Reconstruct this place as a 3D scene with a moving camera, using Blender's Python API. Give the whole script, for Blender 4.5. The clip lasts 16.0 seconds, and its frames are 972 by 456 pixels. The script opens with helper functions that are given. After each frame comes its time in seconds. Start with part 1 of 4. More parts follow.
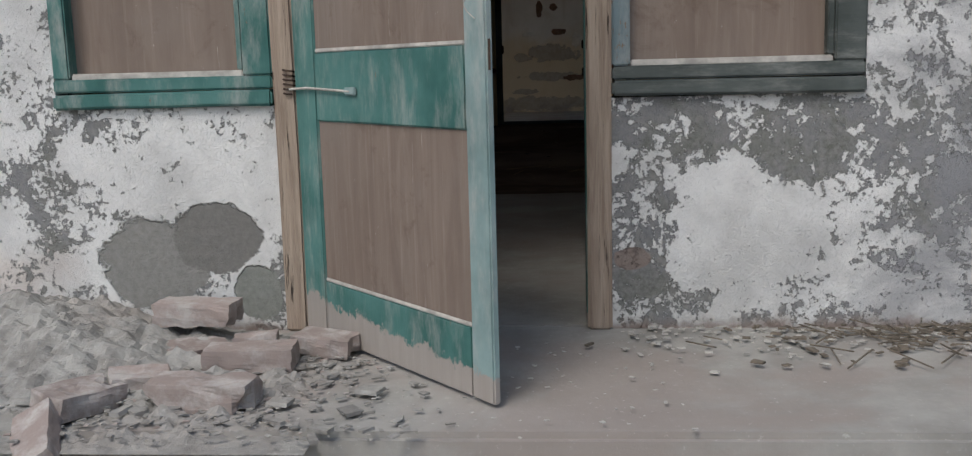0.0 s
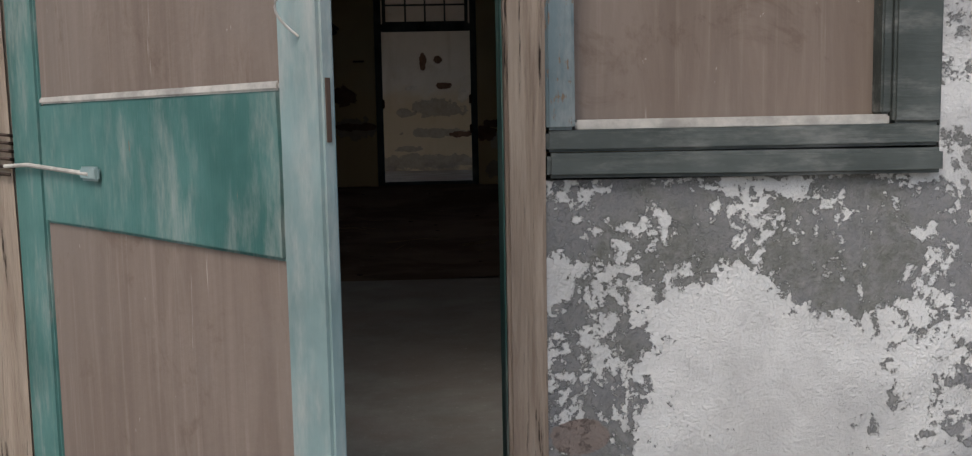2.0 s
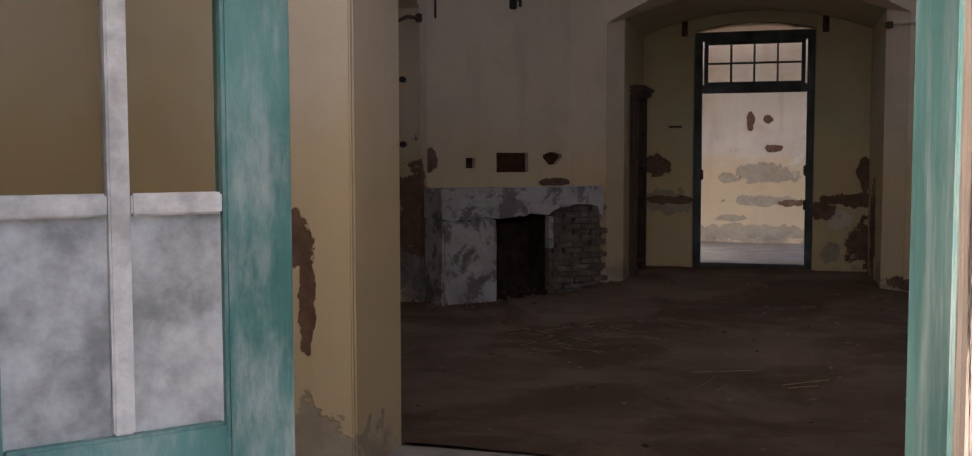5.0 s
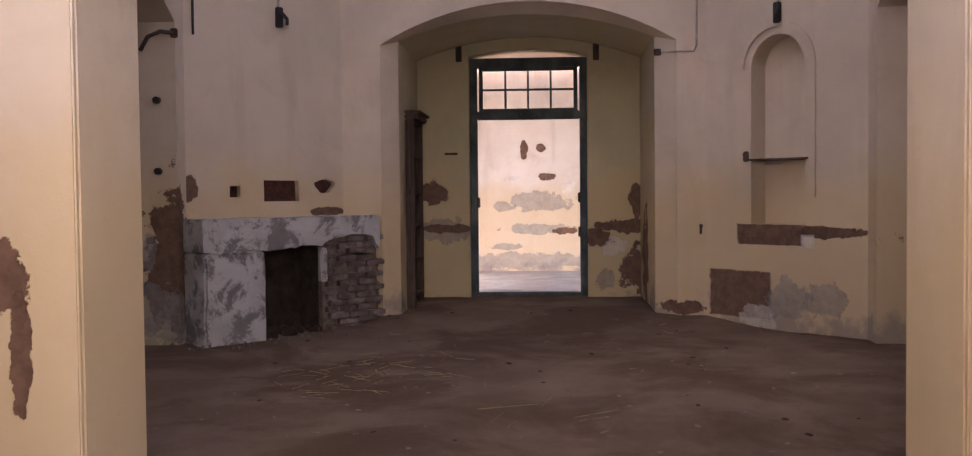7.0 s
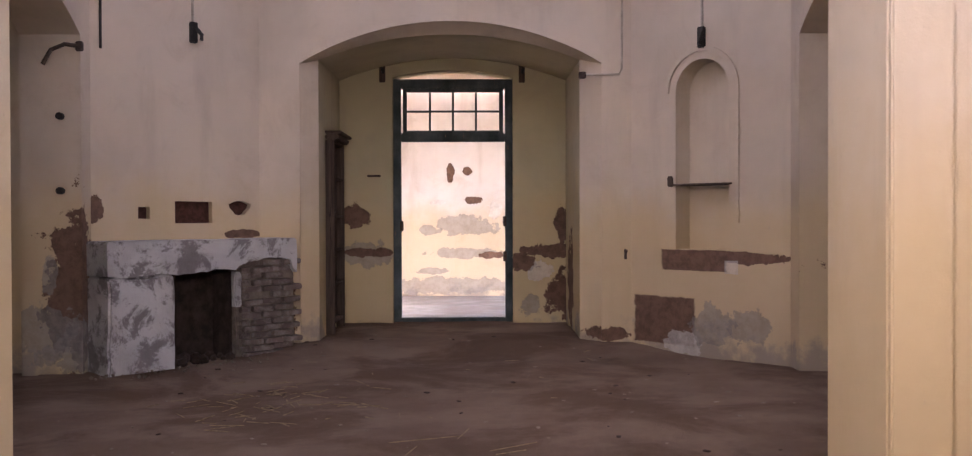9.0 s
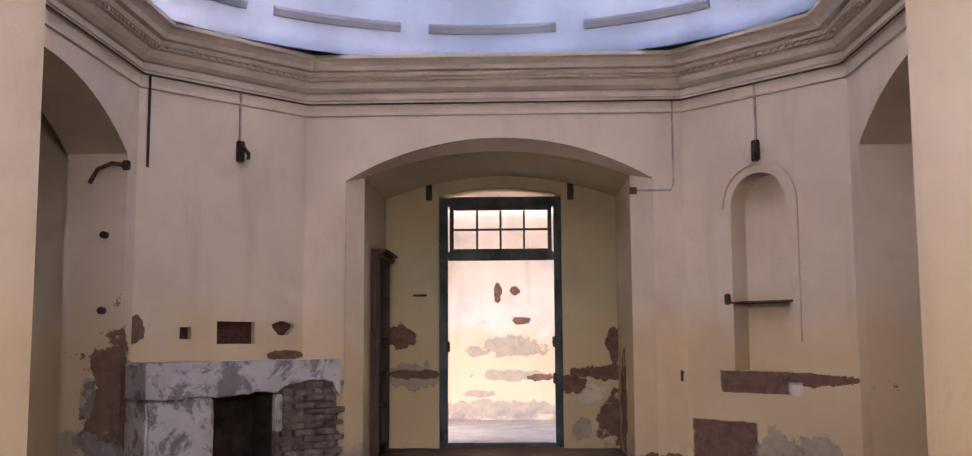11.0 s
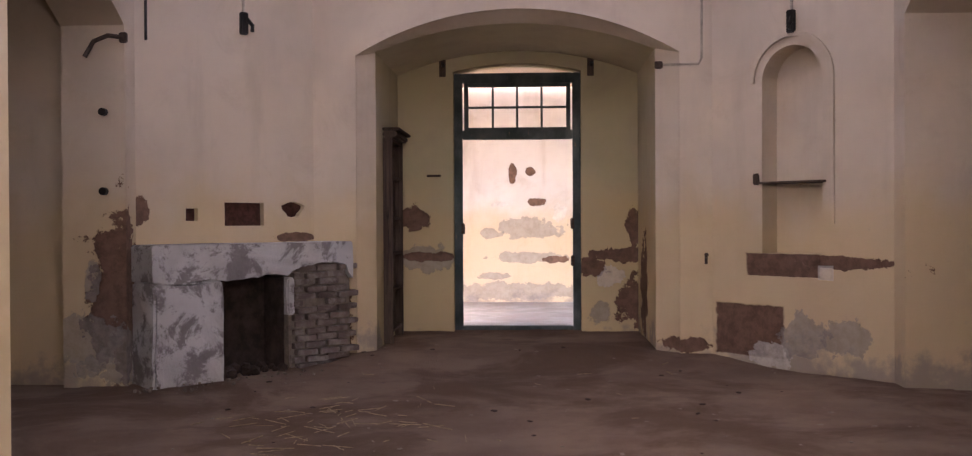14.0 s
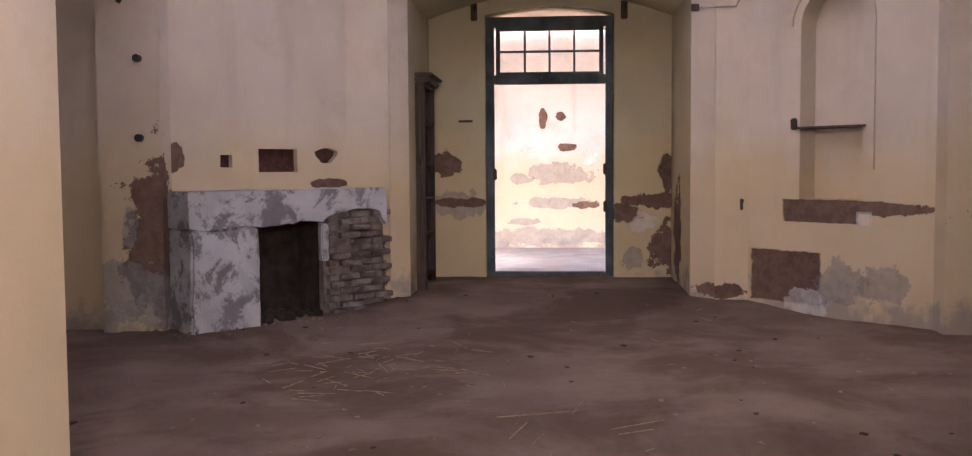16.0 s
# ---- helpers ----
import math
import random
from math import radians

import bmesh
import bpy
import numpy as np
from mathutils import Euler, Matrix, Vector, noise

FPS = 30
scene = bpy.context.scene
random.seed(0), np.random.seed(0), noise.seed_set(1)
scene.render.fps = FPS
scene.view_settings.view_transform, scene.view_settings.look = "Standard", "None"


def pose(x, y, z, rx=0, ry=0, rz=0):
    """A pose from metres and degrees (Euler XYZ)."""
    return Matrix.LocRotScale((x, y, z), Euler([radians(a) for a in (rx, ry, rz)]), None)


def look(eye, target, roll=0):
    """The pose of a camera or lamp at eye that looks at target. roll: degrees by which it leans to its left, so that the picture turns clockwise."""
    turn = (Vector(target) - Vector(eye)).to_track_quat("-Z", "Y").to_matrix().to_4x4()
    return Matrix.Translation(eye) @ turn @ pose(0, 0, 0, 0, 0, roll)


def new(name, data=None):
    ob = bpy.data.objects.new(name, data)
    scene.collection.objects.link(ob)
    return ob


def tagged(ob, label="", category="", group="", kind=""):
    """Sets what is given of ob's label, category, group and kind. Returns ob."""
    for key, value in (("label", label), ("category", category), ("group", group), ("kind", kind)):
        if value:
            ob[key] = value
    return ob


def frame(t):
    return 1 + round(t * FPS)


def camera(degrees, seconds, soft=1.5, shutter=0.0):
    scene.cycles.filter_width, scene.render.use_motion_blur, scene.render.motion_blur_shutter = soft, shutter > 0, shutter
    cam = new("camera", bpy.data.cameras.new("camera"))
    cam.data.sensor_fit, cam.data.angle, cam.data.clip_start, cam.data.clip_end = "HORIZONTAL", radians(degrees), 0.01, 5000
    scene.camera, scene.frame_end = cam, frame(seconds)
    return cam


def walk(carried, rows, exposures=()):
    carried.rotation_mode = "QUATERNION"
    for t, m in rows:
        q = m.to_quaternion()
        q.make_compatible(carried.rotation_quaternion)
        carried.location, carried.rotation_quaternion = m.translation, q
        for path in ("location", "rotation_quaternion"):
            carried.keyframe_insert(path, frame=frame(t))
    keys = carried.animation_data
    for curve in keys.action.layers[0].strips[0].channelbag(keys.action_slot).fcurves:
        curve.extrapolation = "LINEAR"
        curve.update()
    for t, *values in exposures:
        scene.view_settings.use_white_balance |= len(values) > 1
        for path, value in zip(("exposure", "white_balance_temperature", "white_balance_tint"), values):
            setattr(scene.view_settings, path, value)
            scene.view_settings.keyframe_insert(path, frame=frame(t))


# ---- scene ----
cam = camera(51.0, 16.0, 1.2)
PATH = [
    (0, (0.179, -3.375, 0.894), (0.023, -1.406, 0.577), -1.5),
    (0.5, (0.062, -3.126, 0.887), (0.039, -1.15, 0.576), -1.0),
    (1, (0.027, -2.775, 0.873), (0.097, -0.798, 0.579), -0.9),
    (1.5, (0.088, -2.396, 0.882), (0.169, -0.416, 0.614), -0.9),
    (2, (0.137, -2.053, 0.907), (0.209, -0.067, 0.69), -1.1),
    (2.5, (0.178, -1.764, 1.001), (0.193, 0.224, 0.778), -0.6),
    (3, (0.265, -1.558, 1.046), (0.106, 0.429, 0.882), -0.6),
    (3.5, (0.35, -1.317, 1.163), (-0.049, 0.633, 0.964), -1.9),
    (3.8, (0.327, -1.18, 1.165), (-0.152, 0.758, 1.044), -1.3),
    (4, (0.312, -1.106, 1.192), (-0.197, 0.824, 1.066), -0.7),
    (4.2, (0.291, -1.025, 1.254), (-0.26, 0.89, 1.083), -0.3),
    (6.3, (-0.01, -0.09, 1.29), (-0.504, 1.848, 1.235), 0.9),
    (6.5, (0.006, -0.092, 1.286), (-0.371, 1.871, 1.22), 0.8),
    (7, (0.05, -0.08, 1.22), (-0.064, 1.916, 1.15), -0.6),
    (7.5, (0.1, -0.05, 1.206), (0.098, 1.949, 1.141), -0.5),
    (8, (0.138, 0.02, 1.225), (0.182, 2.019, 1.171), -0.1),
    (8.2, (0.138, 0.05, 1.225), (0.203, 2.049, 1.174), -0.1),
    (10.3, (0.128, 0.31, 1.2), (0.05, 2.307, 1.29), -0.3),
    (10.5, (0.125, 0.338, 1.199), (0.047, 2.333, 1.317), -0.3),
    (11, (0.114, 0.438, 1.194), (0.044, 2.425, 1.409), -0.3),
    (11.5, (0.115, 0.505, 1.22), (0.057, 2.478, 1.545), -0.1),
    (12, (0.166, 0.54, 1.271), (0.108, 2.495, 1.687), 0.1),
    (12.5, (0.256, 0.648, 1.282), (0.193, 2.61, 1.669), 0.1),
    (13, (0.274, 0.776, 1.266), (0.21, 2.762, 1.494), -0.0),
    (13.5, (0.137, 0.79, 1.219), (0.077, 2.787, 1.306), -0.1),
    (14, (0.034, 0.822, 1.195), (-0.057, 2.82, 1.179), -0.3),
    (14.5, (0.025, 0.839, 1.207), (-0.075, 2.836, 1.149), -0.3),
    (15, (-0.005, 0.849, 1.196), (-0.113, 2.844, 1.114), -0.3),
    (15.5, (-0.049, 0.845, 1.193), (-0.165, 2.839, 1.095), -0.3),
    (16, (-0.044, 0.844, 1.206), (-0.184, 2.835, 1.082), -0.4),
]
EXPOSURES = [(0, 0.05, 6250, 8), (2.0, 0.15, 6400, 10), (2.6, 0.25, 6450, 10), (3.3, 0.5, 6500, 12), (4.2, 1.25, 6600, 13), (5.2, 3.3, 6900, 22), (6.3, 4.2, 7100, 34),
             (8.2, 4.55, 6800, 33), (10.3, 4.85, 6850, 30), (12.2, 4.8, 6850, 31), (13.5, 4.5, 7100, 32), (14.3, 4.8, 6900, 32), (16.0, 4.95, 6700, 32)]
walk(cam, [(t, look(eye, target, roll)) for t, eye, target, roll in PATH], EXPOSURES)

# ---- sky and sun: bright haze outside ----
world = bpy.data.worlds.new("world")
scene.world = world
world.use_nodes = True
wn, wl = world.node_tree.nodes, world.node_tree.links
sky = wn.new("ShaderNodeTexSky")
sky.sky_type = "NISHITA"
sky.sun_disc = False
sky.sun_elevation, sky.sun_rotation = radians(52), radians(205)
sky.dust_density = 3.0
wl.new(sky.outputs["Color"], wn["Background"].inputs["Color"])
wn["Background"].inputs["Strength"].default_value = 0.15
sun_data = bpy.data.lights.new("sun", "SUN")
sun_data.energy, sun_data.angle, sun_data.color = 1.4, radians(25), (1.0, 0.96, 0.9)
sun = new("sun", sun_data)
sun.matrix_world = look((0, 0, 8), (1.5, 3.2, 3))


def fill_light(name, eye, target, w, h, watts, color):
    """An area lamp added as fill light beside an unseen opening."""
    data = bpy.data.lights.new(name, "AREA")
    data.shape, data.size, data.size_y, data.energy, data.color = "RECTANGLE", w, h, watts, color
    ob = new(name, data)
    ob.matrix_world = look(eye, target)
    return ob


# added fill over the entrance door and windows, to brighten the vestibule
fill_light("vestibule_fill", (-0.2, 0.47, 2.6), (-0.1, 2.5, 1.1), 2.55, 0.38, 3.4, (1.0, 0.97, 0.92))
# added weak fill for the dome, by its unseen hole above the entrance
fill_light("dome_fill", (-0.15, 4.35, 4.9), (-0.15, 9.4, 4.7), 1.9, 0.3, 0.06, (0.92, 0.93, 1.0))


# ---- node materials ----
class Mat:
    """A principled material with short calls for its nodes."""

    def __init__(self, name, rough=0.8, metal=0.0):
        self.m = bpy.data.materials.new(name)
        self.m.use_nodes = True
        self.t = self.m.node_tree
        self.b = self.t.nodes["Principled BSDF"]
        self.b.inputs["Roughness"].default_value = rough
        self.b.inputs["Metallic"].default_value = metal
        self.b.inputs["Specular IOR Level"].default_value = 0.25
        self.geo = self.t.nodes.new("ShaderNodeNewGeometry").outputs["Position"]
        self.obj = self.t.nodes.new("ShaderNodeTexCoord").outputs["Object"]

    def put(self, a, sock):
        if hasattr(a, "is_linked"):
            self.t.links.new(a, sock)
        else:
            sock.default_value = a

    def math(self, op, a, b=0.0, c=0.0, clamp=False):
        n = self.t.nodes.new("ShaderNodeMath")
        n.operation, n.use_clamp = op, clamp
        for v, s in zip((a, b, c), n.inputs):
            self.put(v, s)
        return n.outputs[0]

    def vec(self, op, a, b=(0, 0, 0)):
        n = self.t.nodes.new("ShaderNodeVectorMath")
        n.operation = op
        self.put(a, n.inputs[0])
        self.put(b, n.inputs[1])
        return n.outputs["Value"] if op in ("DOT_PRODUCT", "LENGTH", "DISTANCE") else n.outputs["Vector"]

    def noise(self, scale, detail=5.0, rough=0.6, where=None, stretch=(1, 1, 1), distort=0.0):
        n = self.t.nodes.new("ShaderNodeTexNoise")
        n.inputs["Scale"].default_value, n.inputs["Detail"].default_value = scale, detail
        n.inputs["Roughness"].default_value, n.inputs["Distortion"].default_value = rough, distort
        self.put(self.vec("MULTIPLY", where or self.geo, stretch), n.inputs["Vector"])
        return n.outputs["Fac"]

    def step(self, v, lo, hi):
        n = self.t.nodes.new("ShaderNodeMapRange")
        n.interpolation_type = "SMOOTHSTEP"
        self.put(v, n.inputs[0])
        self.put(lo, n.inputs[1])
        self.put(hi, n.inputs[2])
        return n.outputs[0]

    def mix(self, fac, a, b):
        n = self.t.nodes.new("ShaderNodeMix")
        n.data_type = "RGBA"
        self.put(fac, n.inputs[0])
        for v, s in ((a, n.inputs[6]), (b, n.inputs[7])):
            self.put((*v, 1.0) if isinstance(v, tuple) and len(v) == 3 else v, s)
        return n.outputs[2]

    def blob(self, centre, tangent, rs, rz, box=False, edge=0.35, seed=0.0, scale=5.0):
        """A worn patch with a ragged edge: 1 inside, 0 outside."""
        p = self.vec("SUBTRACT", self.geo, centre)
        a = self.math("DIVIDE", self.vec("DOT_PRODUCT", p, (*tangent, 0.0)), rs)
        b = self.math("DIVIDE", self.vec("DOT_PRODUCT", p, (0, 0, 1)), rz)
        if box:
            d = self.math("MAXIMUM", self.math("ABSOLUTE", a), self.math("ABSOLUTE", b))
        else:
            k = self.math("DIVIDE", self.vec("DOT_PRODUCT", p, (-tangent[1], tangent[0], 0.0)), 0.3)
            d = self.math("SQRT", self.math("ADD", self.math("ADD", self.math("MULTIPLY", a, a), self.math("MULTIPLY", k, k)), self.math("MULTIPLY", b, b)))
        n = self.noise(scale, 6, 0.65, self.vec("ADD", self.geo, (seed * 3.1, seed * 1.7, seed * 2.3)))
        d = self.math("ADD", d, self.math("MULTIPLY", self.math("SUBTRACT", n, 0.5), edge * 4))
        return self.step(d, 1.04, 0.96)

    def color(self, c):
        self.put((*c, 1.0) if isinstance(c, tuple) else c, self.b.inputs["Base Color"])
        return self

    def rough(self, r):
        self.put(r, self.b.inputs["Roughness"])
        return self

    def bump(self, height, strength=0.5, distance=0.01):
        n = self.t.nodes.new("ShaderNodeBump")
        n.inputs["Strength"].default_value, n.inputs["Distance"].default_value = strength, distance
        self.put(height, n.inputs["Height"])
        self.t.links.new(n.outputs[0], self.b.inputs["Normal"])
        return self


def interior_plaster(name, blobs=(), cream=(0.62, 0.52, 0.40), dado=True, damp=0.62):
    """Cream limewash, yellower below, with fallen patches that show brown mud render or grey cement."""
    m = Mat(name, 0.92)
    big, fine = m.noise(0.9, 4, 0.6), m.noise(14, 6, 0.7)
    z = m.vec("DOT_PRODUCT", m.geo, (0, 0, 1))
    c = m.mix(m.step(big, 0.35, 0.7), cream, tuple(v * 0.86 for v in cream))
    streak = m.noise(3.0, 4, 0.6, stretch=(1, 1, 0.18))
    c = m.mix(m.math("MULTIPLY", m.step(streak, 0.52, 0.78), 0.45), c, (0.42, 0.35, 0.27))
    grime = m.math("MULTIPLY", m.step(m.noise(1.7, 7, 0.7, distort=0.8), 0.5, 0.72), 0.35)
    c = m.mix(grime, c, (0.43, 0.34, 0.25))
    if dado:
        low = m.math("ADD", z, m.math("MULTIPLY", m.math("SUBTRACT", m.noise(1.6, 4, 0.6), 0.5), 1.3))
        c = m.mix(m.math("MULTIPLY", m.step(low, 1.75, 1.0), 0.65), c, (0.58, 0.43, 0.22))
        grey = m.step(m.math("ADD", low, m.math("MULTIPLY", m.noise(4, 6, 0.7), 0.9)), damp, damp - 0.25)
        c = m.mix(m.math("MULTIPLY", grey, 0.75), c, (0.27, 0.235, 0.205))
    c = m.mix(m.math("MULTIPLY", m.step(fine, 0.62, 0.75), 0.25), c, (0.40, 0.33, 0.26))
    depth = m.math("MULTIPLY", fine, 0.25)
    for n, (centre, tan, rs, rz, kind, box) in enumerate(blobs):
        tone = {"mud": (0.19, 0.11, 0.074), "grey": (0.30, 0.275, 0.25), "lime": (0.74, 0.70, 0.64), "red": (0.17, 0.07, 0.05)}[kind]
        f = m.blob(centre, tan, rs, rz, box, 0.06 if box else 0.6, n + 1.0, 9 if box else 6)
        shade = m.mix(m.step(m.noise(11, 6, 0.7), 0.35, 0.7), tone, tuple(v * 0.6 for v in tone))
        c = m.mix(m.math("MULTIPLY", f, {"grey": 0.62, "lime": 0.5}.get(kind, 1.0)), c, shade)
        depth = m.math("SUBTRACT", depth, m.math("MULTIPLY", f, 0.8))
    m.color(c).bump(depth, 0.6, 0.02)
    return m.m


def outer_plaster():
    """White limewash flaking off grey cement and mossy render."""
    m = Mat("outer_plaster", 0.95)
    z = m.vec("DOT_PRODUCT", m.geo, (0, 0, 1))
    x = m.vec("DOT_PRODUCT", m.geo, (1, 0, 0))
    big, mid, fine, grit = m.noise(3.4, 9, 0.7, distort=0.5), m.noise(11, 8, 0.72, distort=0.3), m.noise(42, 6, 0.75), m.noise(150, 4, 0.7)
    white = m.mix(m.step(m.noise(2.3, 6, 0.65), 0.38, 0.66), (0.74, 0.735, 0.71), (0.54, 0.535, 0.515))
    white = m.mix(m.math("MULTIPLY", m.step(mid, 0.5, 0.75), 0.4), white, (0.42, 0.415, 0.40))
    pink = m.math("MULTIPLY", m.step(m.math("ADD", x, m.noise(3, 4, 0.6)), -1.05, -1.4), m.step(z, 0.45, 0.2))
    white = m.mix(m.math("MULTIPLY", pink, 0.5), white, (0.50, 0.40, 0.34))
    grey = m.mix(m.step(m.noise(4.5, 6, 0.65), 0.42, 0.6), (0.205, 0.205, 0.21), (0.145, 0.148, 0.128))
    grey = m.mix(m.step(fine, 0.35, 0.7), grey, (0.265, 0.26, 0.25))
    v = m.math("ADD", m.math("MULTIPLY", big, 0.38), m.math("ADD", m.math("MULTIPLY", mid, 0.34), m.math("MULTIPLY", fine, 0.34)))
    lift = m.blob((0.60, 0, 0.66), (1, 0), 0.30, 0.10, seed=2, edge=0.7, scale=7)
    for n, spot in enumerate((((0.42, 0, 0.33), 0.12, 0.26), ((1.06, 0, 0.63), 0.30, 0.12), ((1.75, 0, 0.5), 0.45, 0.35), ((-1.35, 0, 0.68), 0.10, 0.05))):
        lift = m.math("MAXIMUM", lift, m.blob(spot[0], (1, 0), spot[1], spot[2], seed=4.0 + n, edge=0.7, scale=7))
    calm = m.math("MAXIMUM", m.blob((0.84, 0, 0.30), (1, 0), 0.34, 0.22, seed=12), m.math("MULTIPLY", m.blob((-1.12, 0, 0.58), (1, 0), 0.42, 0.18, seed=13), 0.8))
    v = m.math("ADD", v, m.math("SUBTRACT", m.math("MULTIPLY", lift, 0.055), m.math("MULTIPLY", calm, 0.035)))
    bare = m.step(v, 0.555, 0.572)
    c = m.mix(bare, white, grey)
    haze = m.math("MULTIPLY", m.step(m.noise(2.4, 6, 0.68, distort=0.8), 0.42, 0.66), m.step(x, 0.6, 1.5))
    c = m.mix(m.math("MULTIPLY", haze, 0.75), c, (0.26, 0.262, 0.272))
    # two cement repairs left of the door
    for n, (cx, cz, rx, rz, tone) in enumerate(((-1.25, 0.24, 0.18, 0.15, (0.215, 0.21, 0.195)), (-1.02, 0.33, 0.145, 0.125, (0.165, 0.16, 0.148)), (-0.88, 0.13, 0.085, 0.10, (0.20, 0.205, 0.185)))):
        f = m.blob((cx, 0, cz), (1, 0), rx, rz, seed=21.0 + n, edge=0.25, scale=8)
        c = m.mix(f, c, m.mix(m.step(fine, 0.3, 0.7), tone, tuple(k * 1.35 for k in tone)))
        bare = m.math("MAXIMUM", bare, f)
    brick = m.blob((0.40, 0, 0.24), (1, 0), 0.06, 0.04, seed=9)
    foot = m.step(m.math("ADD", z, m.math("MULTIPLY", m.noise(6, 6, 0.7), 0.16)), 0.13, 0.07)
    c = m.mix(m.math("MAXIMUM", brick, foot), c, m.mix(mid, (0.22, 0.155, 0.13), (0.28, 0.25, 0.225)))
    pit = m.step(m.noise(26, 5, 0.8), 0.68, 0.72)
    c = m.mix(m.math("MULTIPLY", pit, 0.7), c, (0.12, 0.115, 0.105))
    h = m.math("SUBTRACT", m.math("ADD", m.math("MULTIPLY", mid, 0.5), m.math("MULTIPLY", m.math("ADD", fine, grit), 0.25)), m.math("ADD", m.math("MULTIPLY", bare, 0.7), pit))
    m.color(c).bump(h, 0.9, 0.022)
    return m.m


def painted_wood(name, paint, wear=0.5, wood=(0.27, 0.20, 0.145), dust=0.35, vertical=True, foot=False):
    """Old oil paint, chalky, rubbed through to wood and covered with dust."""
    m = Mat(name, 0.7)
    grain = m.noise(9, 6, 0.65, stretch=(4, 4, 0.35) if vertical else (0.35, 4, 4))
    tone = m.noise(3.2, 5, 0.6)
    c = m.mix(m.step(tone, 0.3, 0.7), paint, tuple(min(1, v * 1.5 + 0.035) for v in paint))
    c = m.mix(m.math("MULTIPLY", m.step(m.noise(6, 6, 0.7, stretch=(1.6, 1.6, 0.5) if vertical else (0.5, 1.6, 1.6)), 0.45, 0.75), dust), c, (0.42, 0.41, 0.38))
    bare = m.step(m.math("ADD", m.math("MULTIPLY", grain, 0.6), m.math("MULTIPLY", m.noise(16, 6, 0.7), 0.45)), 0.75 - wear * 0.35, 0.79 - wear * 0.35)
    c = m.mix(bare, c, m.mix(grain, wood, tuple(v * 0.5 for v in wood)))
    if foot:
        z = m.vec("DOT_PRODUCT", m.geo, (0, 0, 1))
        x = m.vec("DOT_PRODUCT", m.geo, (1, 0, 0))
        edge = m.math("ADD", m.math("ADD", z, m.math("MULTIPLY", x, 0.10)), m.math("MULTIPLY", m.math("SUBTRACT", m.noise(14, 6, 0.7), 0.5), 0.16))
        c = m.mix(m.step(edge, 0.085, 0.07), c, m.mix(grain, (0.36, 0.33, 0.30), (0.25, 0.22, 0.195)))
    m.color(c).bump(m.math("SUBTRACT", grain, m.math("MULTIPLY", bare, 0.4)), 0.5, 0.006)
    return m.m


def bare_wood(name="bare_wood", a=(0.40, 0.325, 0.255), b=(0.22, 0.165, 0.125)):
    m = Mat(name, 0.85)
    grain = m.noise(8, 8, 0.7, stretch=(5, 5, 0.25), distort=0.5)
    slits = m.step(m.noise(9, 6, 0.75, stretch=(6, 6, 0.30)), 0.59, 0.64)
    c = m.mix(m.step(grain, 0.3, 0.7), a, b)
    c = m.mix(slits, c, (0.035, 0.026, 0.02))
    m.color(c).bump(m.math("SUBTRACT", grain, slits), 0.8, 0.008)
    return m.m


def hardboard():
    """Brown hardboard with dusty vertical runs."""
    m = Mat("hardboard", 0.82)
    runs = m.noise(6, 7, 0.7, stretch=(1.7, 1.7, 0.2), distort=0.6)
    c = m.mix(m.step(runs, 0.3, 0.75), (0.158, 0.120, 0.096), (0.225, 0.178, 0.146))
    c = m.mix(m.math("MULTIPLY", m.step(m.noise(1.5, 5, 0.65), 0.38, 0.7), 0.55), c, (0.215, 0.183, 0.158))
    drip = m.step(m.noise(9, 5, 0.75, stretch=(2.4, 2.4, 0.14), distort=0.3), 0.655, 0.70)
    c = m.mix(m.math("MULTIPLY", drip, 0.5), c, (0.50, 0.45, 0.39))
    pale = m.step(m.noise(30, 6, 0.7, stretch=(1.5, 1.5, 0.06)), 0.5, 0.72)
    c = m.mix(m.math("MULTIPLY", pale, 0.4), c, (0.30, 0.25, 0.21))
    worn = m.step(m.noise(5, 7, 0.75, distort=0.6), 0.54, 0.66)
    c = m.mix(m.math("MULTIPLY", worn, 0.45), c, (0.115, 0.078, 0.055))
    fleck = m.step(m.noise(48, 4, 0.7, stretch=(1, 1, 0.5)), 0.70, 0.74)
    c = m.mix(m.math("MULTIPLY", fleck, 0.5), c, (0.50, 0.46, 0.41))
    m.color(c).bump(m.math("ADD", m.noise(70, 5, 0.6), drip), 0.25, 0.003)
    return m.m


def earth(name, a, b, c3, scale=2.5, bump=0.02):
    """Beaten earth and dust."""
    m = Mat(name, 0.95)
    m.b.inputs["Specular IOR Level"].default_value = 0.15
    c = m.mix(m.step(m.noise(scale, 6, 0.65), 0.35, 0.68), a, b)
    c = m.mix(m.math("MULTIPLY", m.step(m.noise(0.8, 6, 0.66, distort=0.5), 0.44, 0.6), 0.75), c, c3)
    c = m.mix(m.math("MULTIPLY", m.step(m.noise(45, 6, 0.75), 0.58, 0.72), 0.4), c, tuple(min(1, v * 1.9) for v in a))
    m.color(c).bump(m.math("ADD", m.noise(7, 8, 0.7), m.math("MULTIPLY", m.noise(60, 6, 0.7), 0.3)), 0.6, bump)
    return m.m


